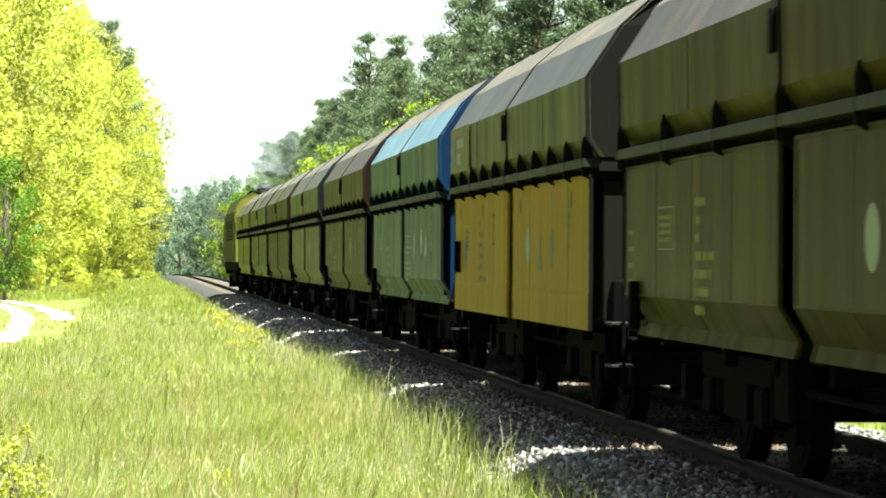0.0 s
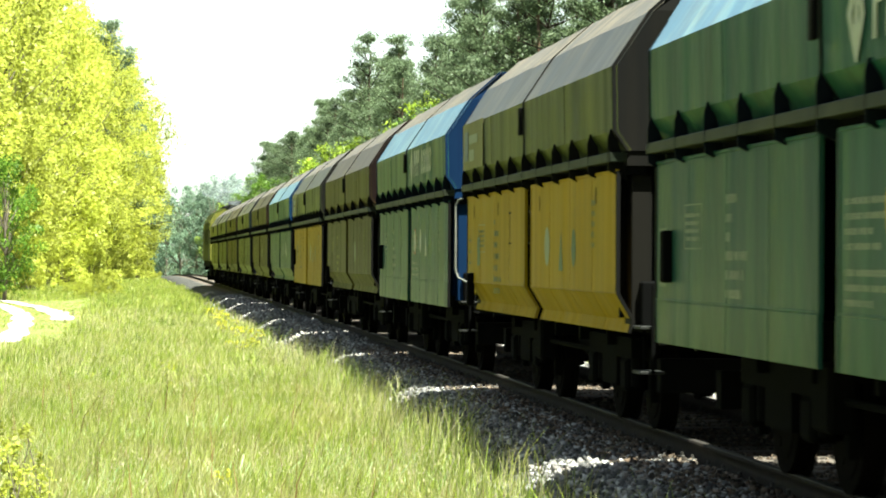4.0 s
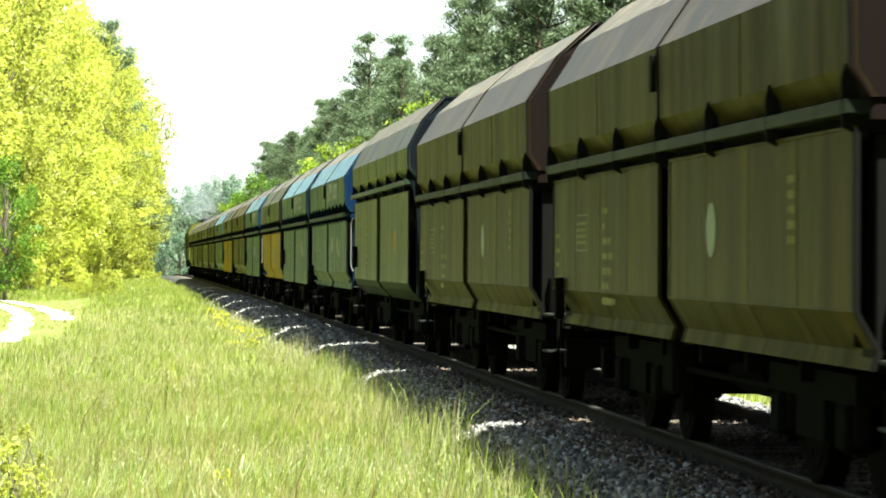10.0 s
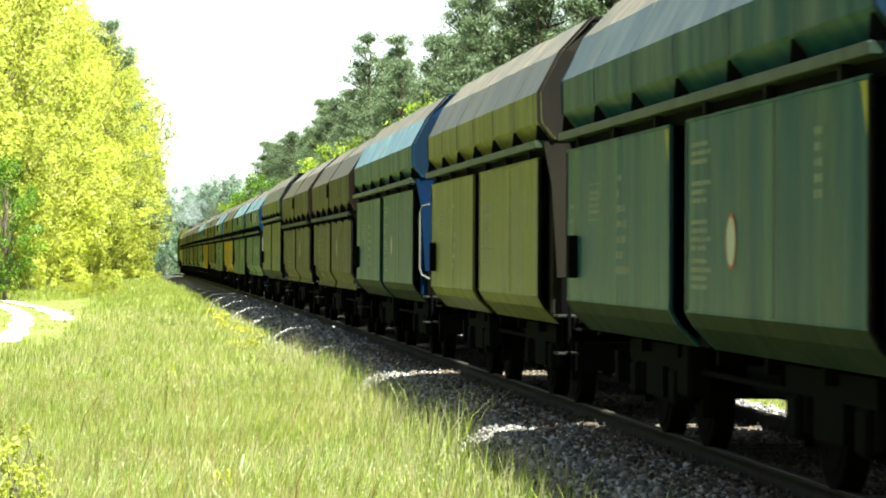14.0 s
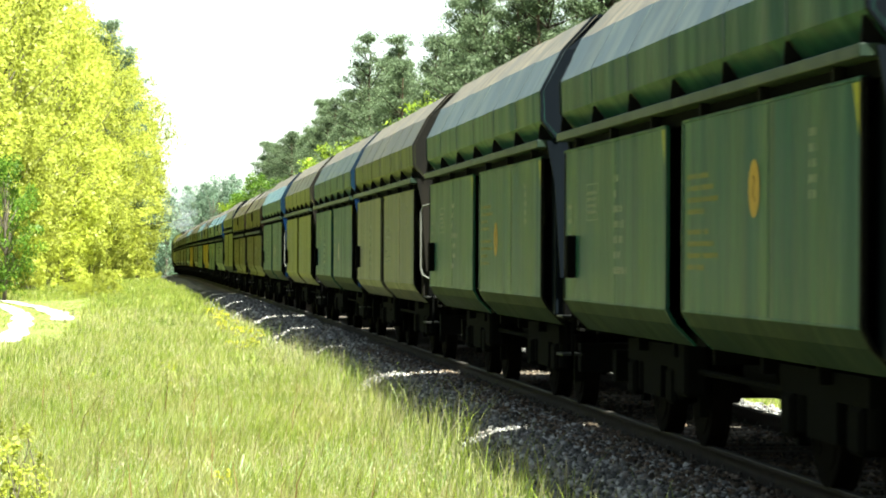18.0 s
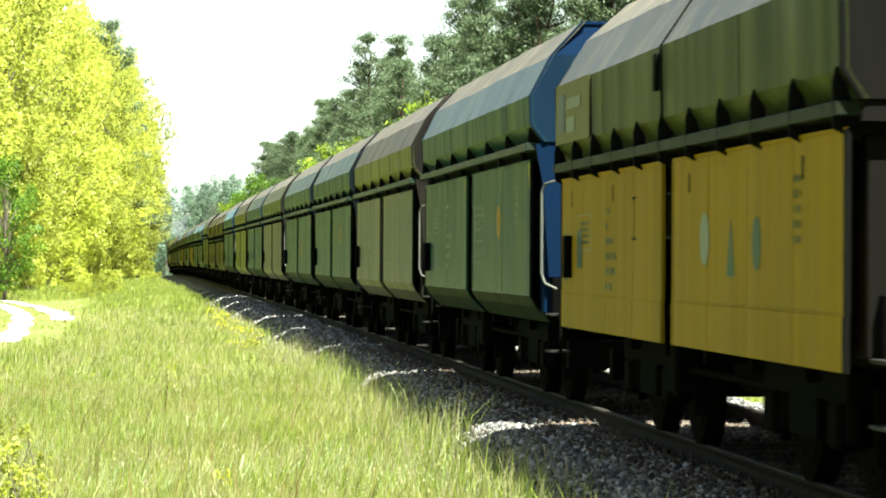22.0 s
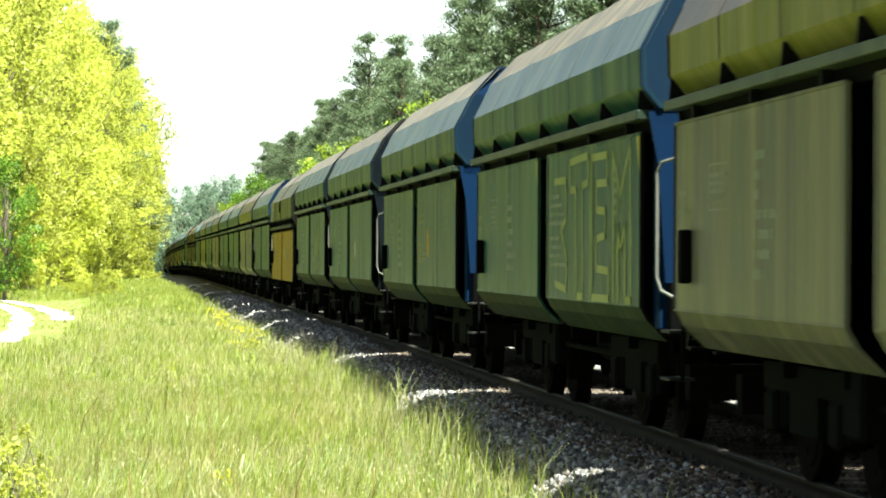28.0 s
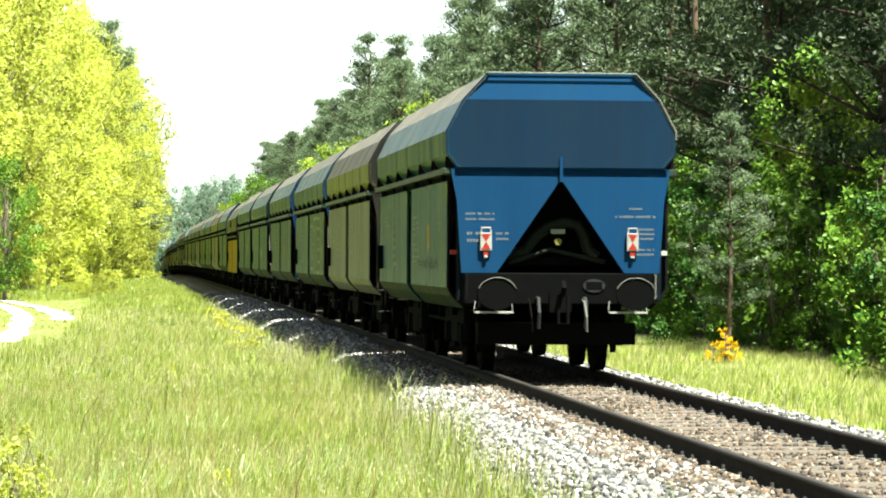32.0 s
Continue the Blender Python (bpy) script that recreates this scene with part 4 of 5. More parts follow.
# yellow corner triangles
for i in (0, 2, 3, 5, 7, 9, 10, 12, 14):
    for y in (0.50, -ROWS[i][1] + 0.33):
        bm = bmesh.new()
        q = [bm.verts.new(c) for c in ((-0.001, 0.0, 0.0), (-0.001, 0.16, 0.0), (-0.001, 0.0, -0.30))]
        r = [bm.verts.new((0.0, v.co.y, v.co.z)) for v in q]
        bm.faces.new(q)
        bm.faces.new(r[::-1])
        for a in range(3):
            bm.faces.new((q[a], r[a], r[(a + 1) % 3], q[(a + 1) % 3]))
        bmesh.ops.recalc_face_normals(bm, faces=bm.faces[:])
        part("corner_mark", bm, M["cornermark"], WAGONS[i], "yellow corner triangle").location = (door_x("round"), y + 0.02, 2.44)
# beige board with blue emblem shapes on the olive upper sides
for i in (6, 20, 23):
    half = ROWS[i][1]
    bd = put("sign_board", "sign_board", lambda bm: box(bm, -0.004, 0.0, -2.1, 0.0, -0.27, 0.27), "board", WAGONS[i], "beige painted board with blue emblem", at=(-1.488, half - 0.12, 2.79))
    put("emblem_shape", "emblem_shape", lambda bm: prism(bm, [(-0.011, -0.17), (-0.007, -0.17), (-0.007, 0.17), (-0.011, 0.17)], -0.62, -0.2), "roofslate", bd)
    for q in range(2):
        put("emblem_bar", "emblem_bar %d" % q, lambda bm: box(bm, -0.011, -0.007, -1.6 + 0.35 * q, -0.75, 0.02 - 0.2 * q, 0.12 - 0.17 * q), "faint", bd)
# painted company emblem, kept to plain shapes, on the newer green wagons
for i in (18, 19, 21):
    em = put("company_emblem", "company_emblem", lambda bm: ribbon_mesh(bm, [[(-0.72, 2.80), (-0.9, 3.0), (-1.02, 2.78), (-0.88, 2.58), (-0.72, 2.80)], [(-0.88, 2.95), (-0.88, 2.62)]], 0.09), "white", WAGONS[i], "white painted emblem", at=(-1.487, 0, 0))
    for q in range(8):
        y = -1.25 - 0.30 * q - (0.25 if q > 2 else 0)
        if q < 3:
            put("emblem_bar", "company_bar", lambda bm: [box(bm, -0.001, 0, -0.085, 0, -0.17, 0.19), box(bm, -0.001, 0, -0.21, -0.085, 0.01, 0.19)], "white", em, at=(0, y, 2.80))
        else:
            put("emblem_ring", "company_ring", lambda bm: ring_mesh(bm, 0.13, 0.17, 0.42), "white", em, at=(0, y - 0.1, 2.80))
# marks along the tops of flat doors and the round signs with triangles
for i in (18, 19, 21, 24):
    kind = ROWS[i][0]
    put("triangle_mark", "triangle_mark", lambda bm: tri_mesh(bm, 0.13, 0.19), "white", WAGONS[i], "white painted triangle", at=(door_x(kind), -3.70 if i != 21 else -2.56, 1.70))
    put("round_mark", "round_mark", lambda bm: oval_mesh(bm, 0.13, 0.17), "white", WAGONS[i], "white painted disc", at=(door_x(kind), -3.05 if i != 21 else -1.75, 1.72))
for i in (6, 20, 23):
    put("emblem_stain", "round_mark", lambda bm: oval_mesh(bm, 0.11, 0.20), "teal", WAGONS[i], "green painted disc", at=(door_x(ROWS[i][0]), -3.27, 1.58))
    put("triangle_mark", "triangle_mark", lambda bm: tri_mesh(bm, 0.13, 0.19), "teal", WAGONS[i], "blue-green painted triangle", at=(door_x(ROWS[i][0]), -2.43, 1.56))
    for yy in (1.5, -0.1):
        put("data_stroke", "data_stroke", lambda bm: ribbon_mesh(bm, [[(0.10, 0.16), (-0.10, 0.16)], [(0.0, 0.16), (0.0, -0.16)], [(0.10, -0.16), (-0.10, -0.16)]], 0.018), "slate", WAGONS[i], "thin dark bar sign", at=(door_x(ROWS[i][0]), yy, 1.80))
    for yy in (5.0, 2.6, -0.9, -4.6):
        put("door_slot", "door_slot", lambda bm: box(bm, -0.002, 0.0, -0.022, 0.022, -0.07, 0.07), "slate", WAGONS[i], "dark slot in the door", at=(door_x(ROWS[i][0]) + 0.002, yy, 2.02))
    put("data_panel", "data_panel", lambda bm: box(bm, -0.001, 0.0, -0.13, 0.13, -0.16, 0.16), "teal", WAGONS[i], "dark painted data panel", at=(door_x(ROWS[i][0]), 4.5, 1.56))
# lettered ends
for i, mat in ((14, "white"), (11, "white"), (21, "white"), (18, "white"), (4, "faint"), (5, "faint"), (7, "faint"), (15, "faint")):
    kind, half = ROWS[i][:2]
    rnd = random.Random(i)
    rows = 11 if i in (14, 11) else 2
    bm = bmesh.new()
    for r_ in range(rows):
        x = -1.12
        while x < (0.1 if rows > 2 else -0.35):
            wd = rnd.uniform(0.016, 0.034)
            z = (3.38 if rows > 2 else 2.72) - r_ * 0.075
            box(bm, x, x + wd, -half + 0.001, -half + 0.006, z - 0.018, z + 0.018)
            x += wd + (0.05 if rnd.random() < 0.14 else 0.011)
    tagged(part("end_lettering", bm, M["tailfaint"], WAGONS[i], "rows of small white lettering"), kind="stuff")

# ---- the end of the last wagon ----
last, rear = WAGONS[0], -5.80
for x in (-0.95, 0.93):
    tl = put("tail_sign", "tail_sign", lambda bm: box(bm, -0.074, 0.074, -0.03, 0.0, -0.115, 0.115, 0.006), "signwhite", last, "red and white reflecting tail sign", at=(x - 0.012, rear - 0.005, 1.695))
    for sz in (-1, 1):
        def tri(bm, sz=sz):
            a = [bm.verts.new(c) for c in ((-0.058, -0.034, sz * 0.098), (0.058, -0.034, sz * 0.098), (0, -0.034, 0))]
            b = [bm.verts.new((v.co.x, -0.029, v.co.z)) for v in a]
            bm.faces.new(a)
            bm.faces.new(b[::-1])
            for i in range(3):
                bm.faces.new((a[i], b[i], b[(i + 1) % 3], a[(i + 1) % 3]))
            bmesh.ops.recalc_face_normals(bm, faces=bm.faces[:])
        put("red_triangle", "red_triangle %d" % sz, tri, "red", tl)
    put("sign_handle", "sign_handle", lambda bm: tube(bm, [(-0.062, -0.02, 0.11), (-0.055, -0.02, 0.175), (0.055, -0.02, 0.175), (0.062, -0.02, 0.11)], 0.011, 6), "signwhite", tl)
    put("sign_foot", "sign_foot", lambda bm: box(bm, -0.03, 0.03, -0.02, 0.0, -0.175, -0.11), "red", tl)
    put("sign_clamp", "sign_clamp", lambda bm: box(bm, -0.024, 0.024, -0.024, 0.0, -0.205, -0.175, 0.004), "signwhite", tl)


def end_words(bm, seed, x0, x1, zs, h):
    rnd = random.Random(seed)
    for z in zs:
        x = x0
        while x < x1:
            wd = h * rnd.uniform(0.4, 0.7)
            box(bm, x, min(x + wd, x1), rear - 0.001 + 0.018, rear + 0.018, z - h * 0.38, z + h * 0.38)
            x += wd + (h * 0.9 if rnd.random() < 0.15 else h * 0.22)


for seed, x0, x1, zs, h in ((1, -1.22, -0.85, (2.05, 1.98), 0.035), (2, -1.2, -1.0, (1.80, 1.71), 0.05), (3, -0.83, -0.66, (1.80, 1.73), 0.04), (4, 0.70, 1.22, (2.02,), 0.04), (5, 0.88, 1.05, (2.12,), 0.035), (6, 0.98, 1.2, (1.86, 1.80, 1.74, 1.6, 1.54), 0.035)):
    bm = bmesh.new()
    end_words(bm, seed, x0, x1, zs, h)
    tagged(part("end_lettering", bm, M["tailfaint"], last, "small white lettering"), kind="stuff")
plt = part("maker_plate", bmesh.new(), M["step"], last, "oval cast plate")
bm = bmesh.new()
n = 24
a = [bm.verts.new((0.14 * math.cos(2 * math.pi * i / n), -0.012, 0.085 * math.sin(2 * math.pi * i / n))) for i in range(n)]
b = [bm.verts.new((v.co.x, 0.0, v.co.z)) for v in a]
bm.faces.new(a)
bm.faces.new(b[::-1])
for i in range(n):
    bm.faces.new((a[i], b[i], b[(i + 1) % n], a[(i + 1) % n]))
bmesh.ops.recalc_face_normals(bm, faces=bm.faces[:])
bm.to_mesh(plt.data)
bm.free()
plt.location = (0.43, rear + 0.018, 1.14)
put("plate_face", "plate_face", lambda bm: box(bm, -0.105, 0.105, -0.016, -0.012, -0.05, 0.05), "frame", plt)
# pale edge round the end's right and top side
put("edge_bead", "edge_bead", lambda bm: tube(bm, [(1.475, 0, 3.0), (1.475, 0, 3.10), (1.265, 0, 3.505), (0.96, -0.0, 3.84), (-0.955, 0.0, 3.84)], 0.011, 6), "rail_tube", last, "pale edge of the end", at=(0, rear - 0.005, 0))
# brake gear seen in the open wedge
put("brake_pipe", "brake_pipe", lambda bm: tube(bm, [(-0.75, 0, 1.52), (-0.42, 0, 1.56), (-0.30, 0, 1.74), (-0.12, 0, 1.88), (0.10, 0, 1.95), (0.27, 0, 1.92), (0.36, 0, 1.78), (0.40, 0, 1.60), (0.52, 0, 1.50)], 0.075, 10), "darkledge", last, "curved grey brake pipe", at=(0, rear + 0.42, 0))
put("brake_lever", "brake_lever", lambda bm: tube(bm, [(-0.62, 0, 1.42), (-0.1, 0, 1.60), (0.62, 0, 1.44)], 0.03, 8), "darkledge", last, "grey brake lever", at=(0, rear + 0.36, 0))
put("gauge_disc", "gauge_disc", lambda bm: rod(bm, (0, 0, 0), (0, -0.05, 0), 0.045, 14), "lime", last, "small yellow disc", at=(0.0, rear + 0.30, 1.70))
put("data_plate", "data_plate", lambda bm: box(bm, -0.09, 0.09, -0.02, 0, -0.03, 0.03), "faint", last, at=(0.0, rear + 0.30, 1.83))
put("cross_bar", "cross_bar", lambda bm: box(bm, -1.0, 1.0, -0.06, 0.06, 1.40, 1.5), "frame", last, at=(0, rear + 0.5, 0))
for x in (-0.42, 0.28):
    put("signal_hose", "signal_hose", lambda bm: tube(bm, [(0, 0, 0), (0, -0.16, -0.02), (0.02, -0.24, -0.22), (0.03, -0.2, -0.40)], 0.013, 8), "rail_tube" if x > 0 else "wheel", last, "hanging brake hose", at=(x, rear, 0.96))
for x, mat in ((1.30, "rail_tube"), (-1.30, "slate")):
    put("end_grip", "end_grip", lambda bm: tube(bm, [(0, 0, 0.98), (0, -0.06, 0.98), (0, -0.06, 1.28), (0, 0, 1.28)], 0.010, 6), mat, last, at=(x * 0.93, rear, 0))
    put("lamp_iron", "lamp_iron", lambda bm: box(bm, -0.07, 0.07, -0.03, 0.03, -0.03, 0.03), "red" if x < 0 else "white", last, at=(x * 1.02, rear + 0.2, 1.56))

# ---- locomotive at the head ----
def locomotive():
    w = new("diesel_locomotive")
    L = 8.3
    def p(name, make, mat, parent=None, label="", at=(0, 0, 0), turn=0.0):
        bm = bmesh.new()
        make(bm)
        ob = part(name, bm, M[mat], parent or w, label)
        ob.matrix_local = Matrix.Translation(at) @ Matrix.Rotation(radians(turn), 4, "Z")
        return ob
    p("underframe", lambda bm: box(bm, -1.40, 1.40, -L, L, 0.95, 1.30, 0.02), "frame")
    prof = [(-1.45, 1.30), (1.45, 1.30), (1.45, 3.35), (1.25, 3.85), (0.75, 4.10), (-0.75, 4.10), (-1.25, 3.85), (-1.45, 3.35)]
    p("body", lambda bm: prism(bm, prof, -L + 3.0, L - 3.0), "loco", label="dark green engine body")
    for sy in (-1, 1):
        cab = p("cab", lambda bm: prism(bm, [(-1.46, 1.30), (1.46, 1.30), (1.46, 3.30), (1.2, 3.78), (0.7, 3.98), (-0.7, 3.98), (-1.2, 3.78), (-1.46, 3.30)], sy * (L - 2.99), sy * (L - 0.1)), "lime", label="yellow green driver's cab")
        for sx in (-1.457, 1.457):
            p("cab_window", lambda bm: box(bm, -0.018, 0.018, -0.55, 0.55, 2.45, 3.20, 0.01), "glass", cab, at=(sx, sy * (L - 0.95), 0))
            p("cab_door", lambda bm: box(bm, -0.02, 0.02, -0.32, 0.32, 1.35, 3.20, 0.01), "loco", cab, at=(sx, sy * (L - 2.2), 0))
            p("handrail", lambda bm: tube(bm, [(0, 0, 1.4), (0, 0, 2.9)], 0.02), "rail_tube", cab, at=(sx * 1.03, sy * (L - 1.72), 0))
        for sx in (-0.68, 0.68):
            p("windscreen", lambda bm: box(bm, -0.52, 0.52, -0.02, 0.02, 2.5, 3.2, 0.015), "glass", cab, at=(sx, sy * (L - 0.09), 0))
            p("headlight", lambda bm: rod(bm, (0, 0, 0), (0, 0.08 * sy, 0), 0.13, 16), "white", cab, at=(sx, sy * (L - 0.1), 1.65))
    for sx in (-1.452, 1.452):
        for i in range(5):
            p("grille", lambda bm: [box(bm, -0.02, 0.02, -0.5, 0.5, z, z + 0.06) for z in (2.2, 2.32, 2.44, 2.56, 2.68, 2.80, 2.92)], "slate", at=(sx, -3.8 + i * 1.9, 0))
    p("roof_hatch", lambda bm: box(bm, -0.65, 0.65, -1.6, 1.6, 4.08, 4.30, 0.05), "slate", at=(0, 0.5, 0))
    p("exhaust", lambda bm: box(bm, -0.35, 0.35, -0.5, 0.5, 4.08, 4.55, 0.06), "slate", at=(0, -2.6, 0), label="sooty exhaust stack")
    p("roof_fan", lambda bm: bmesh.ops.create_cone(bm, cap_ends=True, segments=24, radius1=0.6, radius2=0.55, depth=0.2, matrix=Matrix.Translation((0, 0, 4.18))), "slate", at=(0, -5.6, 0))
    p("fuel_tank", lambda bm: box(bm, -1.25, 1.25, -2.0, 2.0, 0.40, 0.95, 0.08), "frame")
    for sy in (-1, 1):
        p("headstock", lambda bm: box(bm, -1.35, 1.35, 0, 0.25 * sy, 0.75, 1.30, 0.02), "frame", at=(0, sy * L, 0))
        p("snow_plough", lambda bm: prism(bm, [(-1.2, 0.15), (1.2, 0.15), (1.2, 0.7), (-1.2, 0.7)], 0, 0.06 * sy), "frame", at=(0, sy * (L - 0.2), 0))
        for sx in (-0.875, 0.875):
            b = put("buffer", "buffer", buffer_mesh, "frame", w, at=(sx, sy * (L + 0.22), 1.04), turn=0 if sy > 0 else 180)
            put("buffer_head", "buffer_head", buffer_head_mesh, "frame", b)
        put("coupling", "coupling", coupling_mesh, "frame", w, at=(0, sy * (L + 0.22), 1.02), turn=0 if sy > 0 else 180)
        p("bogie", lambda bm: [box(bm, s * 0.95, s * 1.12, -2.6, 2.6, 0.45, 0.85, 0.03) for s in (-1, 1)], "frame", at=(0, sy * 4.9, 0))
        for ay in (-1.85, 0.0, 1.85):
            ws = put("wheelset", "wheelset", wheelset_mesh, "wheel", w, at=(0, sy * 4.9 + ay, 0.46))
            WHEELS.append((ws, 0.46))
    tagged(w, "dark green diesel locomotive with yellow green cab pulling the wagons", "locomotive")
    return w


TRAIN.append((locomotive(), 398.4 + 6.6 + 8.9))

# ---- sleepers and fastenings ----
def sleeper_mesh(bm):
    box(bm, -1.28, 1.28, -0.13, 0.13, -0.34, -0.14, 0.02)


def fastening_mesh(bm):
    for sx in (-1, 1):
        for q in (-1, 1):
            x = sx * 0.7525 + q * 0.088
            box(bm, x - 0.045, x + 0.045, -0.05, 0.05, -0.142, -0.125, 0.006)
            rod(bm, (x, 0, -0.13), (x, 0, -0.092), 0.014, 6)


M["bolt"] = plain("worn bolt steel", (0.05, 0.046, 0.043), 0.6, 0.2)
sleeper_me, fast_me = shared("sleeper", sleeper_mesh), shared("fastening", fastening_mesh)
track_base = new("railway_track")
tagged(track_base, "single railway track on concrete sleepers", "track", kind="structure")
SLEEPERS = 170
for i in range(SLEEPERS):
    s = 9 + 0.6 * i
    rnd = random.Random(i)
    sl = part("sleeper", sleeper_me, M["sleeper"], track_base)
    sl.matrix_local = track_pose(s) @ pose(rnd.uniform(-0.02, 0.02), rnd.uniform(-0.03, 0.03), rnd.uniform(-0.012, 0.0), 0, 0, rnd.uniform(-0.5, 0.5))
    if i < 110:
        part("fastening", fast_me, M["bolt"], sl)
sv, sf = [], []
for i in range(SLEEPERS, 800):
    m = track_pose(9 + 0.6 * i)
    b = len(sv)
    sv += [m @ Vector((x, y, z)) for x in (-1.28, 1.28) for y in (-0.13, 0.13) for z in (-0.34, -0.165)]
    sf += [(b + 1, b + 3, b + 7, b + 5), (b, b + 1, b + 5, b + 4), (b + 2, b + 6, b + 7, b + 3)]
tagged(part("far_sleepers", np_mesh("far_sleepers", sv, sf), M["sleeper"], track_base), "far row of concrete sleepers", kind="stuff")

# ---- loose stones on the bed ----
rng = np.random.default_rng(5)


def bed_z(off):
    a = np.abs(off)
    return np.where(a > 3.2, -9.0, np.where(a < 1.3, -0.168, np.where(a < 1.85, -0.168 - 0.052 * (a - 1.3) / 0.55, -0.22 - 0.50 * (a - 1.85) / 0.9)))


OCTA = np.array([(1, 0, 0), (-1, 0, 0), (0, 1, 0), (0, -1, 0), (0, 0, 1), (0, 0, -1)], float)
OCTA_F = np.array([(0, 2, 4), (2, 1, 4), (1, 3, 4), (3, 0, 4), (2, 0, 5), (1, 2, 5), (3, 1, 5), (0, 3, 5)])


def stones(n, s0, s1, o0, o1, size, power=1.0):
    s = s0 + (s1 - s0) * rng.random(n) ** power
    off = o0 + (o1 - o0) * rng.random(n)
    z = bed_z(off) + size * rng.uniform(-0.2, 0.9, n)
    th = np.array([heading(v) for v in s])
    base = np.array([on_track(v) for v in s])
    c = np.stack([base[:, 0] + off * np.cos(th), base[:, 1] - off * np.sin(th), z], 1)
    sz = size * rng.uniform(0.45, 1.5, (n, 1, 1)) * rng.uniform(0.6, 1.2, (n, 6, 1))
    q = rng.normal(size=(n, 4))
    q /= np.linalg.norm(q, axis=1, keepdims=True)
    w, x, y, zq = q.T
    R = np.stack([np.stack([1 - 2 * (y * y + zq * zq), 2 * (x * y - zq * w), 2 * (x * zq + y * w)], 1),
                  np.stack([2 * (x * y + zq * w), 1 - 2 * (x * x + zq * zq), 2 * (y * zq - x * w)], 1),
                  np.stack([2 * (x * zq - y * w), 2 * (y * zq + x * w), 1 - 2 * (x * x + y * y)], 1)], 1)
    v = np.einsum("nij,nkj->nki", R, OCTA[None] * sz) + c[:, None, :]
    f = OCTA_F[None] + 6 * np.arange(n)[:, None, None]
    return v.reshape(-1, 3), f.reshape(-1, 3)


sets = [stones(32000, 13, 60, -2.75, -1.0, 0.030, 1.5), stones(9000, 13, 70, 0.85, 2.7, 0.034, 1.3), stones(14000, 60, 130, -2.6, -0.85, 0.045, 1.3)]
vv, ff, base_i = [], [], 0
for v, f in sets:
    vv.append(v)
    ff.append(f + base_i)
    base_i += len(v)
tagged(part("ballast_stones", np_mesh("ballast_stones", np.concatenate(vv), np.concatenate(ff)), M["stone"], None), "pale grey and brown crushed stones on the bed", "ballast", kind="stuff")

v, f = stones(15000, 13, 55, -0.64, 0.64, 0.023, 1.5)
v2, f2 = stones(10000, 13, 55, -1.5, -0.85, 0.028, 1.5)
v2[:, 2] += 0.006
v, f = np.concatenate([v, v2]), np.concatenate([f, f2 + len(v)])
tagged(part("ballast_stones", np_mesh("ballast_stones", v, f), M["midstone"], None), "rust-stained stones between the rails", "ballast", kind="stuff")


# ---- grass ----
def blades(n, x0, x1, y0, y1, h, w, power=1.0, lean=0.35, keep=None, by_track=True):
    y = y0 + (y1 - y0) * rng.random(n) ** power
    x = x0 + (x1 - x0) * rng.random(n)
    if keep is not None:
        k = keep(x, y)
        x, y = x[k], y[k]
        n = len(x)
    if by_track:
        x = x + np.array([on_track(v).x for v in y])
    off = x - np.array([on_track(v).x for v in y])
    z = np.maximum(np.array([ground_z(a, b) for a, b in zip(x, y)]), bed_z(off) + np.array([dip(v) for v in y]))
    patch = np.array([noise.noise((a * 0.5, b * 0.22, 9.0)) for a, b in zip(x, y)])
    hh = h * rng.uniform(0.5, 1.15, n) * (1 + 0.45 * patch)
    ww = w * rng.uniform(0.7, 1.3, n)
    a = rng.uniform(0, 2 * np.pi, n)
    d = np.stack([np.cos(a), np.sin(a)], 1)
    b = rng.uniform(0, 2 * np.pi, n)
    bend = np.stack([np.cos(b), np.sin(b)], 1) * (lean * hh * rng.uniform(0.2, 1.3, n))[:, None]
    bend[:, 0] += 0.10 * hh
    def row(k, width, drop=0.0):
        c = np.stack([x + bend[:, 0] * k ** 2, y + bend[:, 1] * k ** 2, z - 0.03 + hh * (k - drop)], 1)
        o = np.concatenate([d * (ww * width / 2)[:, None], np.zeros((n, 1))], 1)
        return c - o, c + o
    l0, r0 = row(0.0, 1.0)
    l1, r1 = row(0.55, 0.85)
    l2, r2 = row(1.0, 0.12, 0.06)
    v = np.stack([l0, r0, l1, r1, l2, r2], 1).reshape(-1, 3)
    i = 6 * np.arange(n)[:, None]
    f = np.concatenate([i + np.array([[0, 1, 3, 2]]), i + np.array([[2, 3, 5, 4]])])
    return v, f


def stuff(name, sets, mat, label, category):
    vv, ff, k = [], [], 0
    for v, f in sets:
        vv.append(v)
        ff.append(f + k)
        k += len(v)
    ob = part(name, np_mesh(name, np.concatenate(vv), np.concatenate(ff)), mat, None)
    return tagged(ob, label, category, kind="stuff")


def seen_left(x, y):
    return x + 1.0 > CAM_X - 0.056 * y


def off_ruts(x, y):
    inside = np.clip((-6.2 - x) / 1.3, 0, 1) * np.clip((y - 52) / 22, 0, 1) * np.clip((170 - y) / 40, 0, 1)
    return seen_left(x, y) & (rng.random(len(x)) > 1.15 * inside)


def beside_ruts(x, y):
    """The short grass of the lane, off its bare ruts."""
    return seen_left(x, y) & ((np.abs(x - rut_x(y, 0)) > 0.42) | (y < 67)) & ((np.abs(x - rut_x(y, 1)) > 0.42) | (y < 97))


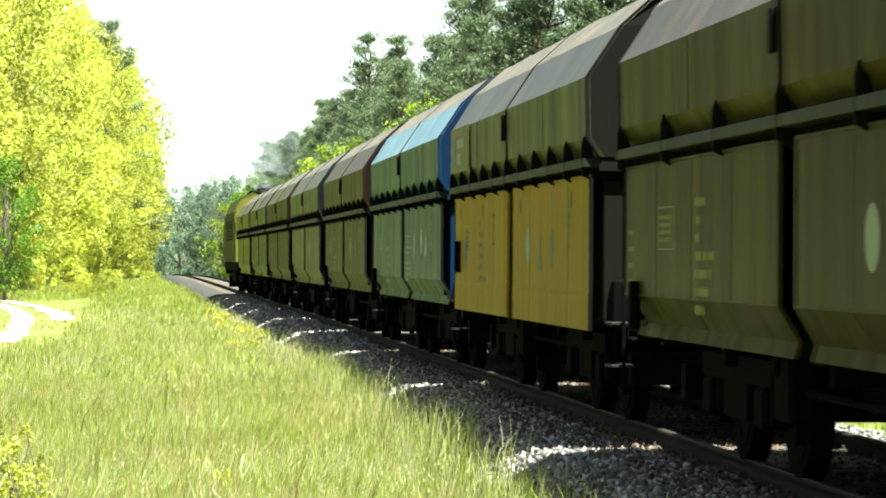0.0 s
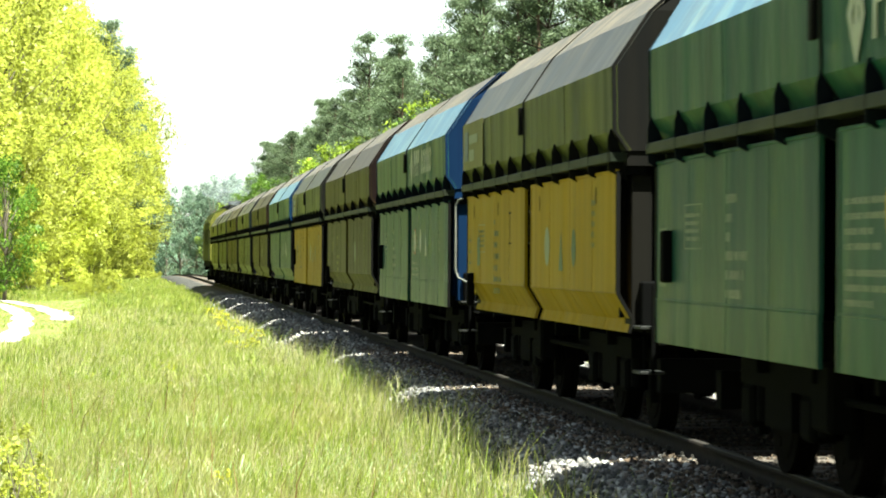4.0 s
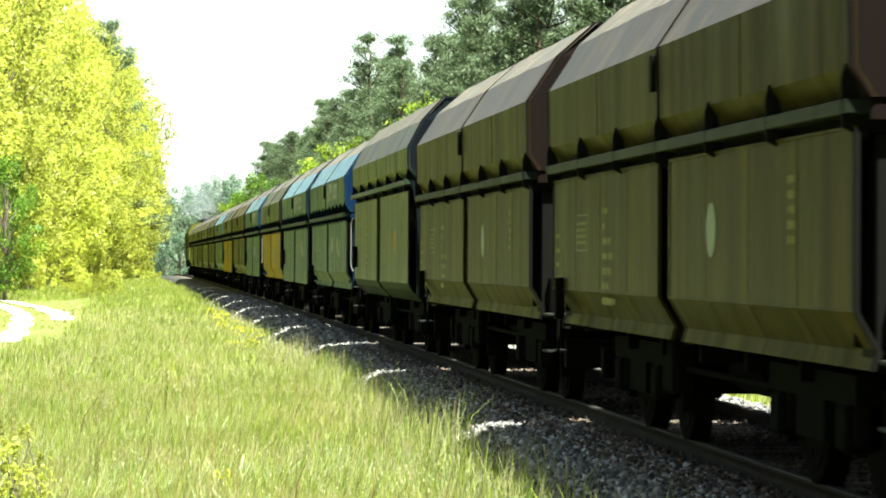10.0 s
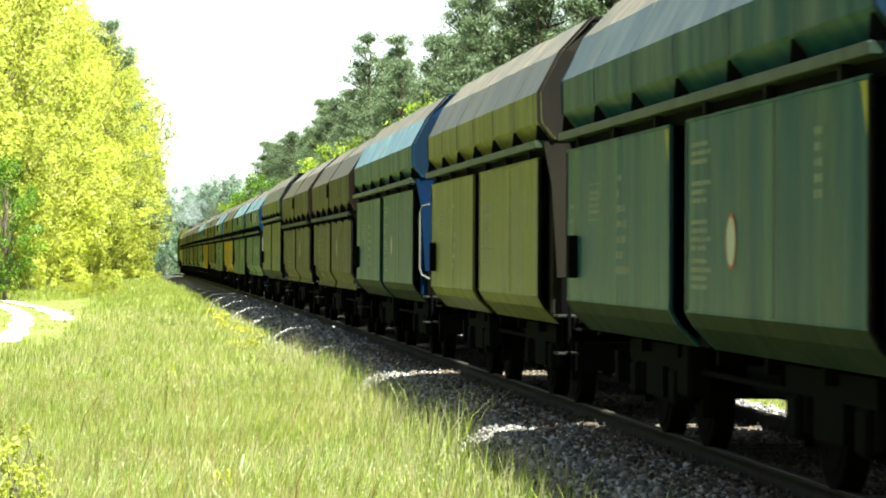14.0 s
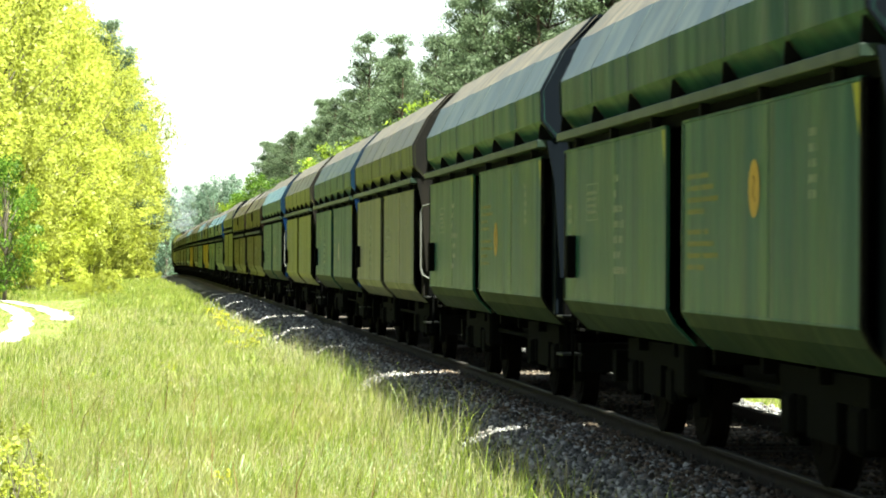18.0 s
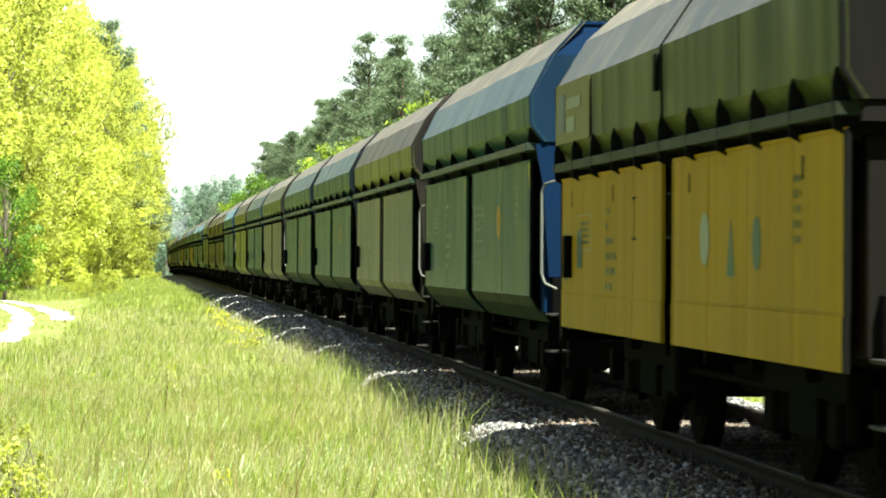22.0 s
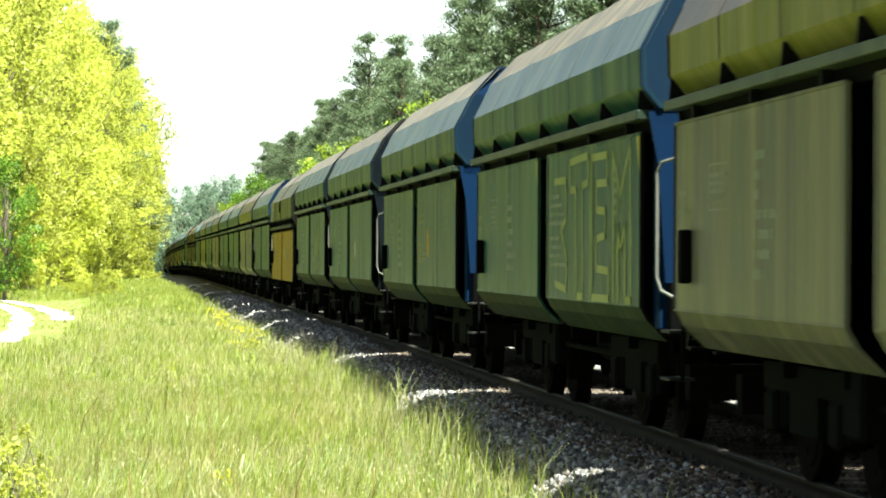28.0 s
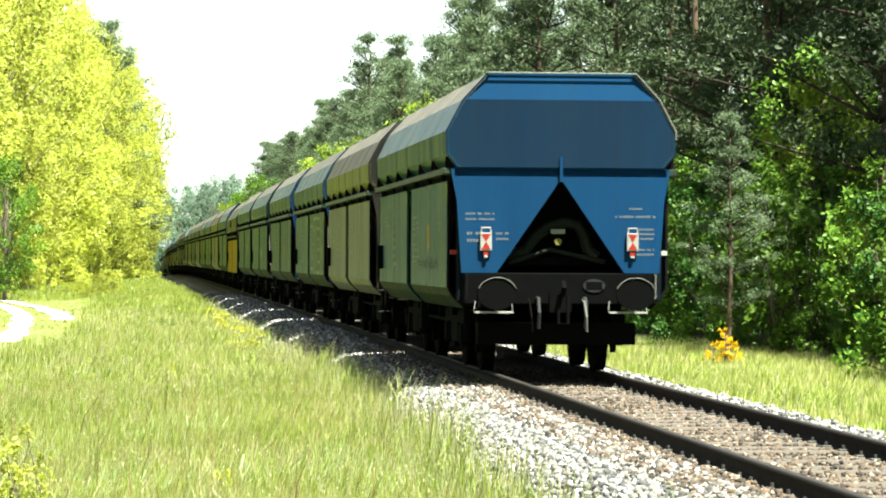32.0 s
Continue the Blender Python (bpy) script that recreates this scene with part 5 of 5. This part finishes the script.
def rut_x(y, k):
    """The wheel ruts of the sandy lane left of the railway."""
    y = np.asarray(y, float)
    mid = -8.1 + 0.15 * np.sin(y / 9.0) - np.clip(y - 88, 0, 60) ** 2 * 0.0016
    return mid + (0.65 if k else -0.65)


edge = lambda x, y: seen_left(x, y) & (rng.random(len(x)) < np.clip((-2.25 - x) / 0.4, 0, 1))
stuff("meadow_grass", [blades(2600, -2.8, -2.2, 16, 52, 0.5, 0.008, 1.0, 0.3), blades(140000, -7.2, -2.2, 16, 46, 0.33, 0.0064, 1.0, 0.28, keep=edge),
                       blades(70000, -8.6, -1.75, 44, 85, 0.33, 0.011, 1.1, keep=lambda x, y: edge(x, y) & off_ruts(x, y)),
                       blades(70000, -13, -2.2, 82, 200, 0.34, 0.024, 1.3, keep=lambda x, y: edge(x, y) & off_ruts(x, y)),
                       blades(16000, -12, -2.6, 200, 420, 0.4, 0.05, 1.3, keep=off_ruts)], M["grass"], "long yellow-green meadow grass beside the track", "grass")
stuff("lane_grass", [blades(40000, -13, -6.2, 54, 160, 0.085, 0.018, 1.0, keep=beside_ruts)], M["grass"], "short grass of the sandy lane", "grass")
stuff("dry_grass", [blades(16000, 2.5, 9.0, 26, 75, 0.24, 0.009, 1.2, 0.5), blades(9000, -7.2, -2.3, 16, 46, 0.38, 0.006, 1.0, 0.5, keep=seen_left), blades(12000, -8.5, -2.3, 44, 100, 0.36, 0.011, 1.0, 0.5, keep=off_ruts),
                    blades(1500, -2.9, -2.05, 17, 60, 0.55, 0.006, 1.0, 0.35), blades(5000, -7.2, -2.6, 15, 30, 0.42, 0.004, 1.0, 0.4, keep=seen_left)], M["straw"], "pale dry grass stalks in the meadow", "grass")
def seed_heads(n, x0, x1, y0, y1, lo, hi, size, keep=seen_left):
    """Small pale tufts at the tips of the grass."""
    x, y = x0 + (x1 - x0) * rng.random(n), y0 + (y1 - y0) * rng.random(n)
    k = keep(x, y)
    x, y = x[k], y[k]
    x = x + np.array([on_track(v).x for v in y])
    z = np.array([ground_z(a, b) for a, b in zip(x, y)]) + rng.uniform(lo, hi, len(x))
    c = np.stack([x, y, z], 1)
    s = size * rng.uniform(0.6, 1.5, (len(x), 1))
    up = np.stack([rng.normal(0, 0.35, len(x)), rng.normal(0, 0.35, len(x)), np.ones(len(x))], 1) * s
    a = rng.uniform(0, 6.28, len(x))
    side = np.stack([np.cos(a), np.sin(a), np.zeros(len(x))], 1) * s * 0.2
    v = np.stack([c - up, c + side, c + up, c - side], 1).reshape(-1, 3)
    return v, (4 * np.arange(len(x)))[:, None] + np.arange(4)[None]


stuff("seed_heads", [seed_heads(9000, -7.2, -2.5, 15, 45, 0.18, 0.46, 0.012), seed_heads(3000, -7.0, -2.5, 45, 90, 0.16, 0.42, 0.02)], M["straw"], "pale seed heads on the meadow grass", "grass")
M["palebloom"] = leafy("pale pinkish meadow flowers", (0.42, 0.30, 0.24), (0.62, 0.52, 0.45), 0.3)
M["broadblade"] = leafy("pale broad leaves", (0.22, 0.36, 0.13), (0.46, 0.58, 0.32), 0.35)


def in_patches(x, y):
    """Drifts of one plant among the grass."""
    n = np.array([noise.noise((a * 0.8, b * 0.35, 21.0)) for a, b in zip(x, y)])
    return seen_left(x, y) & (n > 0.06)


stuff("meadow_flowers", [seed_heads(9000, -7.2, -2.6, 15, 30, 0.16, 0.40, 0.010, in_patches), seed_heads(3500, -7.2, -2.6, 30, 55, 0.16, 0.40, 0.014, in_patches)], M["palebloom"], "pale pinkish flowers in drifts among the grass", "flowers")
stuff("broad_leaves", [blades(3200, -7.2, -2.5, 15, 34, 0.30, 0.020, 1.0, 0.7, keep=in_patches)], M["broadblade"], "pale broad leaves among the meadow grass", "plant")
stuff("edge_grass", [blades(420, -2.75, -2.05, 16, 42, 0.62, 0.006, 1.0, 0.6), blades(260, -2.7, -2.15, 42, 80, 0.50, 0.009, 1.0, 0.6)], M["grass"], "tall arching grass along the ballast edge", "grass")
stuff("flower_stalks", [blades(700, -7.2, -2.5, 15, 45, 0.52, 0.007, 1.0, 0.25, keep=seen_left), blades(90, -7.0, -2.6, 16, 40, 0.74, 0.010, 1.0, 0.3, keep=seen_left)], M["stalk"], "thin reddish flower stalks in the meadow", "grass")
stuff("verge_grass", [blades(50000, 2.4, 9.0, 26, 75, 0.22, 0.011, 1.2), blades(16000, 2.3, 7.0, 75, 200, 0.4, 0.03, 1.2)], M["grass"], "sunlit grass verge before the wood", "grass")

# ---- sandy lane: two bare wheel ruts ----
lane = new("lane")
tagged(lane, "pale sandy lane with two wheel ruts", "lane", kind="structure")
for k in (0, 1):
    ly = np.arange(72 if k == 0 else 96, 150, 2.0)
    lx = rut_x(ly, k)
    wdt = 0.33 + 0.07 * np.sin(ly * 0.7 + k)
    v = [(x + on_track(y).x + o, y, ground_z(x + on_track(y).x + o, y) + 0.03) for x, y, wd in zip(lx, ly, wdt) for o in (-wd, 0, wd)]
    f = [(3 * i + j, 3 * i + j + 1, 3 * i + j + 4, 3 * i + j + 3) for i in range(len(ly) - 1) for j in (0, 1)]
    part("wheel_rut", np_mesh("wheel_rut", v, f), M["sand"], lane)


# ---- trees ----
def leaf_cloud(centres, radii, per, size, seed, flat=1.0, aspect=0.6, shell=0.55):
    """Leaves spread through many small clumps, each leaf a bent quad turned its own way."""
    g = np.random.default_rng(seed)
    centres, radii = np.asarray(centres, float), np.asarray(radii, float)
    n = len(centres) * per
    c = np.repeat(centres, per, 0)
    r = np.repeat(radii, per)
    d = g.normal(size=(n, 3))
    d /= np.linalg.norm(d, axis=1, keepdims=True)
    rr = r * (shell + (1 - shell) * g.random(n)) * g.uniform(0.7, 1.15, n)
    p = c + d * rr[:, None] * np.array([1, 1, flat])
    u = g.normal(size=(n, 3))
    u /= np.linalg.norm(u, axis=1, keepdims=True)
    t = np.cross(u, g.normal(size=(n, 3)) + np.array([0, 0, 1.2]))
    t /= np.linalg.norm(t, axis=1, keepdims=True) + 1e-9
    s = size * g.uniform(0.6, 1.35, n)[:, None]
    a, b = u * s * 0.5, t * s * 0.5 * aspect
    v = np.stack([p - a, p + b, p + a, p - b], 1).reshape(-1, 3)
    f = (4 * np.arange(n))[:, None] + np.arange(4)[None]
    return v, f


def limb(bm, a, b, r0, r1, seg=7):
    a, b = Vector(a), Vector(b)
    d = b - a
    m = Matrix.Translation((a + b) / 2) @ d.to_track_quat("Z", "Y").to_matrix().to_4x4()
    bmesh.ops.create_cone(bm, cap_ends=True, segments=seg, radius1=r0, radius2=r1, depth=d.length, matrix=m)


def broadleaf(seed, height, spread, low, mat, leaf, per, clumps, name, label):
    """A tapered trunk, forking limbs and a crown of leaf clumps with gaps."""
    rnd = random.Random(seed)
    tree = new(name)
    tb, lb = bmesh.new(), bmesh.new()
    p = Vector((0, 0, -0.3))
    r = height * 0.013 + 0.03
    knots = [p]
    for i in range(5):
        q = p + Vector((rnd.uniform(-0.3, 0.3), rnd.uniform(-0.3, 0.3), height * 0.17))
        limb(tb, p, q, r, r * 0.78, 9)
        p, r = q, r * 0.78
        knots.append(q)
    centres, radii = [], []
    for i in range(clumps):
        u = rnd.random()
        z = height * (low + (1 - low) * u)
        k = math.sin(math.pi * min(1.0, 0.12 + 0.83 * u)) ** 0.7
        a = rnd.uniform(0, 2 * math.pi)
        d = spread * k * math.sqrt(rnd.uniform(0.10, 1.0)) * rnd.uniform(0.75, 1.12)
        c = Vector((d * math.cos(a), d * math.sin(a), z))
        centres.append(c)
        radii.append(rnd.uniform(0.45, 1.0) * spread * 0.26)
        if i % 2 == 0:
            at = knots[min(5, max(1, int(z / height / 0.17 * 0.75)))]
            mid = at.lerp(c, 0.55) + Vector((0, 0, 0.3))
            limb(lb, at, mid, 0.06, 0.035, 5)
            limb(lb, mid, c, 0.035, 0.012, 5)
    part("trunk", tb, M["bark"], tree)
    part("branchwork", lb, M["bark"], tree)
    part("crown", np_mesh("crown", *leaf_cloud(centres, radii, per, leaf, seed)), M[mat], tree)
    tagged(tree, label, "tree")
    return tree


def pine(seed, height, spread, low, per, label, size=0.17, mat="needle"):
    """A straight pine: bare reddish stem, level limbs, flat tufts of needles."""
    rnd = random.Random(seed)
    tree = new("pine_tree")
    tb, lb = bmesh.new(), bmesh.new()
    p, r = Vector((0, 0, -0.3)), height * 0.011 + 0.03
    for i in range(6):
        q = p + Vector((rnd.uniform(-0.12, 0.12), rnd.uniform(-0.12, 0.12), height * 0.165))
        limb(tb, p, q, r, r * 0.8, 9)
        p, r = q, r * 0.8
    centres, radii = [], []
    whorls = 13
    for i in range(whorls):
        u = i / (whorls - 1)
        z = height * (low + (1.0 - low) * u ** 0.92)
        wide = spread * (1.0 - u ** 2.2) * rnd.uniform(0.65, 1.15) + 0.35
        turn = rnd.uniform(0, 6.28)
        for q in range(5 if u < 0.85 else 3):
            if rnd.random() < 0.14:
                continue
            reach = wide * rnd.uniform(0.55, 1.15)
            a = turn + q * 1.257 + rnd.uniform(-0.45, 0.45)
            lift = rnd.uniform(-0.10, 0.35) + 0.5 * u
            tip = Vector((reach * math.cos(a), reach * math.sin(a), z + lift * reach))
            limb(lb, (0, 0, z - 0.2), tip, 0.05, 0.012, 5)
            for k in range(4):
                w = 0.30 + 0.72 * (k + rnd.random()) / 4
                c = Vector((tip.x * w, tip.y * w, z + (tip.z - z) * w)) + Vector((rnd.uniform(-0.35, 0.35), rnd.uniform(-0.35, 0.35), rnd.uniform(0.0, 0.3)))
                centres.append(c)
                radii.append(rnd.uniform(0.36, 0.85))
    part("trunk", tb, M["pinebark"], tree)
    part("branchwork", lb, M["twig"], tree)
    part("crown", np_mesh("crown", *leaf_cloud(centres, radii, per, size, seed, 0.6, 0.34, 0.2)), M[mat], tree)
    tagged(tree, label, "tree")
    return tree


def scatter(protos, spots, group):
    """Copies of the prototypes at (x, y, scale); the first copies are the prototypes themselves."""
    used = set()
    for i, (x, y, k) in enumerate(spots):
        rnd = random.Random(i * 7 + len(spots))
        ob = protos[i % len(protos)]
        m = Matrix.Translation((x, y, ground_z(x, y))) @ Matrix.Rotation(rnd.uniform(0, 6.28), 4, "Z") @ Matrix.Diagonal((k, k, k * rnd.uniform(0.93, 1.07), 1))
        if ob.name not in used:
            used.add(ob.name)
            ob.matrix_basis = m
            tagged(ob, group=group)
        else:
            base = ob.scale.copy()
            ob2 = copy_thing(ob, m @ Matrix.Diagonal((1 / base.x, 1 / base.y, 1 / base.z, 1)))
            tagged(ob2, group=group)


def shrub(seed, height, spread, mat, leaf, per, clumps, name, label, stem=0.025):
    """A bush of many thin stems and leaf clumps down to the ground."""
    rnd = random.Random(seed)
    ob = new(name)
    lb = bmesh.new()
    centres, radii = [], []
    for i in range(clumps):
        a, u = rnd.uniform(0, 6.28), rnd.random()
        d = spread * math.sqrt(rnd.random()) * (1 - 0.45 * u)
        c = Vector((d * math.cos(a), d * math.sin(a), height * (0.08 + 0.9 * u)))
        centres.append(c)
        radii.append(rnd.uniform(0.25, 0.55) * spread * 0.42)
        if i % 3 == 0:
            limb(lb, (rnd.uniform(-0.3, 0.3), rnd.uniform(-0.3, 0.3), -0.1), c, stem, stem * 0.3, 5)
    part("stem", lb, M["bark"], ob)
    part("foliage", np_mesh("foliage", *leaf_cloud(centres, radii, per, leaf, seed, 1.0, 0.6, 0.2)), M[mat], ob)
    tagged(ob, label, "shrub")
    return ob


R = random.Random(11)
# the sunlit wood beside the lane
spring = [broadleaf(20 + i, 19.5, 4.9, 0.10, "spring", 0.22, 130, 150, "birch_tree", "tall tree in bright yellow-green spring leaf") for i in range(3)]
spots = []
for i in range(36):
    y = 150 + 7.0 * i + R.uniform(-3, 3)
    x = -16.7 + 8.4 * min(1.0, (y - 150) / 140) + R.uniform(-1.0, 0.8)
    spots.append((x, y, R.uniform(0.95, 1.15)))
    if i % 2 == 0:
        spots.append((x - 6 + R.uniform(-2, 2), y + R.uniform(-5, 5), R.uniform(0.95, 1.15)))
scatter(spring, spots, "spring trees beside the lane")
under = [shrub(80 + i, 4.2, 2.4, "spring", 0.22, 55, 60, "bush", "yellow-green bush at the edge of the wood") for i in range(2)]
spots = []
for i in range(26):
    y = 140 + 7.5 * i + R.uniform(-3, 3)
    spots.append((-15.2 + 8.6 * min(1.0, (y - 140) / 150) + R.uniform(-1.2, 1.0), y, R.uniform(0.5, 1.0)))
for i in range(9):
    spots.append((-9.6 + 0.35 * i + R.uniform(-0.4, 0.4), 168 - 4.5 * i + R.uniform(-3, 3), R.uniform(0.16, 0.26)))
scatter(under, spots, "bushes under the spring trees")
darkleaf = [broadleaf(40 + i, 12.5, 3.8, 0.06, "leaf", 0.24, 80, 100, "broadleaf_tree", "broadleaf tree in fresh green leaf") for i in range(2)]
pines = [pine(60 + i, 14.5, 3.4, 0.22, 90, "tall pine with haze-dulled green needles and bare reddish stem") for i in range(4)]
shaded_pines = [pine(70 + i, 14.5, 3.3, 0.18, 90, "tall pine with shade-darkened needles at the wood's edge", 0.17, "shadeneedle") for i in range(2)]
# the wood on the right
spots = []
for i in range(52):
    y = 40 + 6.2 * i + R.uniform(-2, 2)
    spots.append((on_track(y).x + (13.0 if y < 100 else 9.6) + R.uniform(-0.8, 1.2), y, R.uniform(0.79, 1.02) if y > 100 else R.uniform(1.1, 1.3)))
    spots.append((on_track(y).x + (16.0 if y < 100 else 13.5) + R.uniform(-1.2, 1.2), y + R.uniform(-3, 3), R.uniform(0.87, 1.09) if y > 100 else R.uniform(1.15, 1.35)))
near_spots = [p for p in spots if p[1] < 120]
spots = [p for p in spots if p[1] >= 120]
# unseen pines added beside and behind the camera to cut sky light and bounce
for i in range(34):
    spots.append((-24 + R.uniform(-2, 2), -70 + 6.0 * i, R.uniform(1.1, 1.3)))
for i in range(10):
    spots.append((-24 + 6.5 * i + R.uniform(-2, 2), -62 + R.uniform(-6, 6), R.uniform(1.1, 1.3)))
for i in range(14):
    spots.append((10.5 + R.uniform(-0.8, 1.2), -50 + 6.2 * i, R.uniform(0.8, 1.0)))
for i in range(16):
    near_spots.append((18 + R.uniform(-1.5, 1.5), 38 + 6.5 * i, R.uniform(0.95, 1.15)))
for x, y, k in ((7.12, 63.5, 0.34), (-7.4, 345, 1.5), (-6.0, 318, 1.0), (-6.4, 352, 1.1), (-10.5, 330, 1.65), (-8.6, 262, 1.5)):
    spots.append((x, y, k))
near_spots.append((11.0, 66, 1.05))
scatter(shaded_pines, near_spots, "dark pines of the wood")
scatter(pines, spots, "pines of the wood")
spots = []
for i in range(40):
    y = 38 + 8.0 * i + R.uniform(-3, 3)
    spots.append((on_track(y).x + (10.6 if y < 105 else 8.8) + R.uniform(-0.8, 1.0), y, R.uniform(0.45, 0.75) if y > 105 else R.uniform(0.28, 0.42)))
for x, y, k in ((4.6, 325, 0.72), (6.5, 318, 0.8), (8.5, 335, 0.95), (-11.7, 138, 0.52), (-12.9, 143, 0.55), (5.5, 300, 0.8), (7.2, 285, 0.75), (11.2, 72, 0.62)):
    spots.append((x, y, k))
scatter(darkleaf, spots, "broadleaf trees of the wood")
fresh = [broadleaf(50 + i, 9.0, 2.8, 0.06, "fresh", 0.20, 70, 90, "young_tree", "young broadleaf tree in bright yellow-green leaf") for i in range(2)]
spots = []
for i in range(12):
    y = 142 + 11 * i + R.uniform(-4, 4)
    spots.append((on_track(y).x + 8.0 + R.uniform(-0.6, 1.2), y, R.uniform(0.85, 1.1)))
for x, y, k in ((10.0, 68, 0.70), (9.4, 60, 0.34), (3.0, 322, 0.95), (5.2, 310, 0.9)):
    spots.append((x, y, k))
scatter(fresh, spots, "young trees of the wood")
bushes = [shrub(90 + i, 3.6, 1.7, ("leaf", "leaf", "oak")[i], 0.115, 75, 74, "bush", "dense green bush at the edge of the wood") for i in range(3)]
spots = []
for i in range(44):
    y = 34 + 2.1 * i + R.uniform(-0.8, 0.8)
    spots.append((on_track(y).x + 9.0 + R.uniform(-0.4, 0.8), y, R.uniform(0.7, 1.15)))
    spots.append((on_track(y).x + 11.2 + R.uniform(-0.6, 0.9), y + 1, R.uniform(0.9, 1.5)))
scatter(bushes, spots, "bushes before the wood")
broom = [shrub(97, 0.9, 0.5, "broomflower", 0.07, 30, 26, "broom_bush", "broom bush in yellow flower on the verge")]
scatter(broom, [(6.2, 59.5, 0.75), (6.5, 60.2, 0.6)], "broom bushes")
# far woods that close the view; blue haze is put into their leaf colour
far = [broadleaf(110 + i, 15.0, 5.5, 0.02, "haze", 0.5, 40, 90, "far_tree", "distant tree with blue haze in its leaf colour") for i in range(2)]
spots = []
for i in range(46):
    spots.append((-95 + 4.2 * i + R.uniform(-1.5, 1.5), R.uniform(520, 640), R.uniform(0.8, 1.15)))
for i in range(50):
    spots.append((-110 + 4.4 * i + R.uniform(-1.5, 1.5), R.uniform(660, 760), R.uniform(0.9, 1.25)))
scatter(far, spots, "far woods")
veiled = [broadleaf(116, 15.0, 5.2, 0.02, "haze", 0.26, 120, 100, "far_tree", "distant tree with blue-green haze in its colour")]
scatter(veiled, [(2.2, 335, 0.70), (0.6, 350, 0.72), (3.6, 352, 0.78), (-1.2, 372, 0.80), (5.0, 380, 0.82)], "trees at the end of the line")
# plants at the foot of the meadow
weeds = [shrub(120 + i, 0.55, 0.28, "bloom" if i == 0 else "spring", 0.035, 14, 22, "meadow_plant", "flowering yellow meadow plant" if i == 0 else "yellow-green leafy meadow plant") for i in range(2)]
tall = [shrub(125, 0.85, 0.34, "spring", 0.036, 16, 44, "young_shrub", "young shrub with thin dark twigs and sparse yellow leaves", 0.008)]
scatter(tall, [(CAM_X - 0.046 * 21 + 0.05, 21.0, 1.15), (CAM_X - 0.038 * 21, 20.6, 0.8), (CAM_X - 0.049 * 20, 20.2, 1.0), (CAM_X - 0.033 * 20, 19.5, 0.55)], "young shrubs")
bloomers = [shrub(140, 0.55, 0.30, "bloom", 0.045, 16, 24, "meadow_plant", "flowering yellow meadow plant by the ballast")]
spots = []
for i in range(16):
    y = R.uniform(60, 112)
    spots.append((-3.0 + R.uniform(-0.5, 0.35), y, R.uniform(0.5, 0.95)))
scatter(bloomers, spots, "yellow flowers by the ballast")
spots = []
for i in range(24):
    y = R.uniform(24, 110)
    spots.append((CAM_X - 0.03 * y + R.uniform(0, 2.4), y, R.uniform(0.3, 0.6)))
scatter(weeds, spots, "meadow plants")


# ---- thin exhaust smoke over the locomotive ----
m, nt, out = blank("thin grey exhaust smoke")
tr, df = nt.nodes.new("ShaderNodeBsdfTransparent"), node(nt, "ShaderNodeBsdfDiffuse")
df.inputs["Color"].default_value = (0.30, 0.33, 0.37, 1)
mx = node(nt, "ShaderNodeMixShader", Fac=0.10)
nt.links.new(tr.outputs[0], mx.inputs[1])
nt.links.new(df.outputs[0], mx.inputs[2])
nt.links.new(mx.outputs[0], out.inputs["Surface"])
M["smoke"] = m
smoke = new("exhaust_smoke")
tagged(smoke, "thin grey exhaust smoke drifting above the locomotive", "smoke")
for i, (x, y, z, r) in enumerate(((-0.3, -3.0, 5.2, 0.9), (-0.9, -9.0, 6.4, 1.7))):
    bm = bmesh.new()
    bmesh.ops.create_icosphere(bm, subdivisions=4, radius=1.0)
    for v in bm.verts:
        v.co *= 1 + 0.4 * noise.noise(v.co * 1.6 + Vector((i * 3.1, 0, 0))) + 0.2 * noise.noise(v.co * 4.0 + Vector((0, i * 3.1, 0)))
    puff = part("puff", bm, m, smoke)
    puff.matrix_local = Matrix.Translation((x, y, z)) @ Matrix.Diagonal((r, r * 2.2, r, 1))
    puff.visible_shadow = False
    for poly in puff.data.polygons:
        poly.use_smooth = True
TRAIN.append((smoke, 398.4 + 6.6 + 6.3))


# ---- what moves ----
def motions():
    for thing, ahead in TRAIN:
        walk(thing, [(t, track_pose(tail_at(t) + ahead)) for t in range(0, 33)])
    steps = [i / 15 for i in range(0, 481)]
    start = tail_at(0.0)
    runs = [tail_at(t) - start for t in steps]
    for wheel, radius in WHEELS:
        p = wheel.location.copy()
        walk(wheel, [(t, Matrix.Translation(p) @ Matrix.Rotation(-run / radius, 4, "X")) for t, run in zip(steps, runs)])


motions()
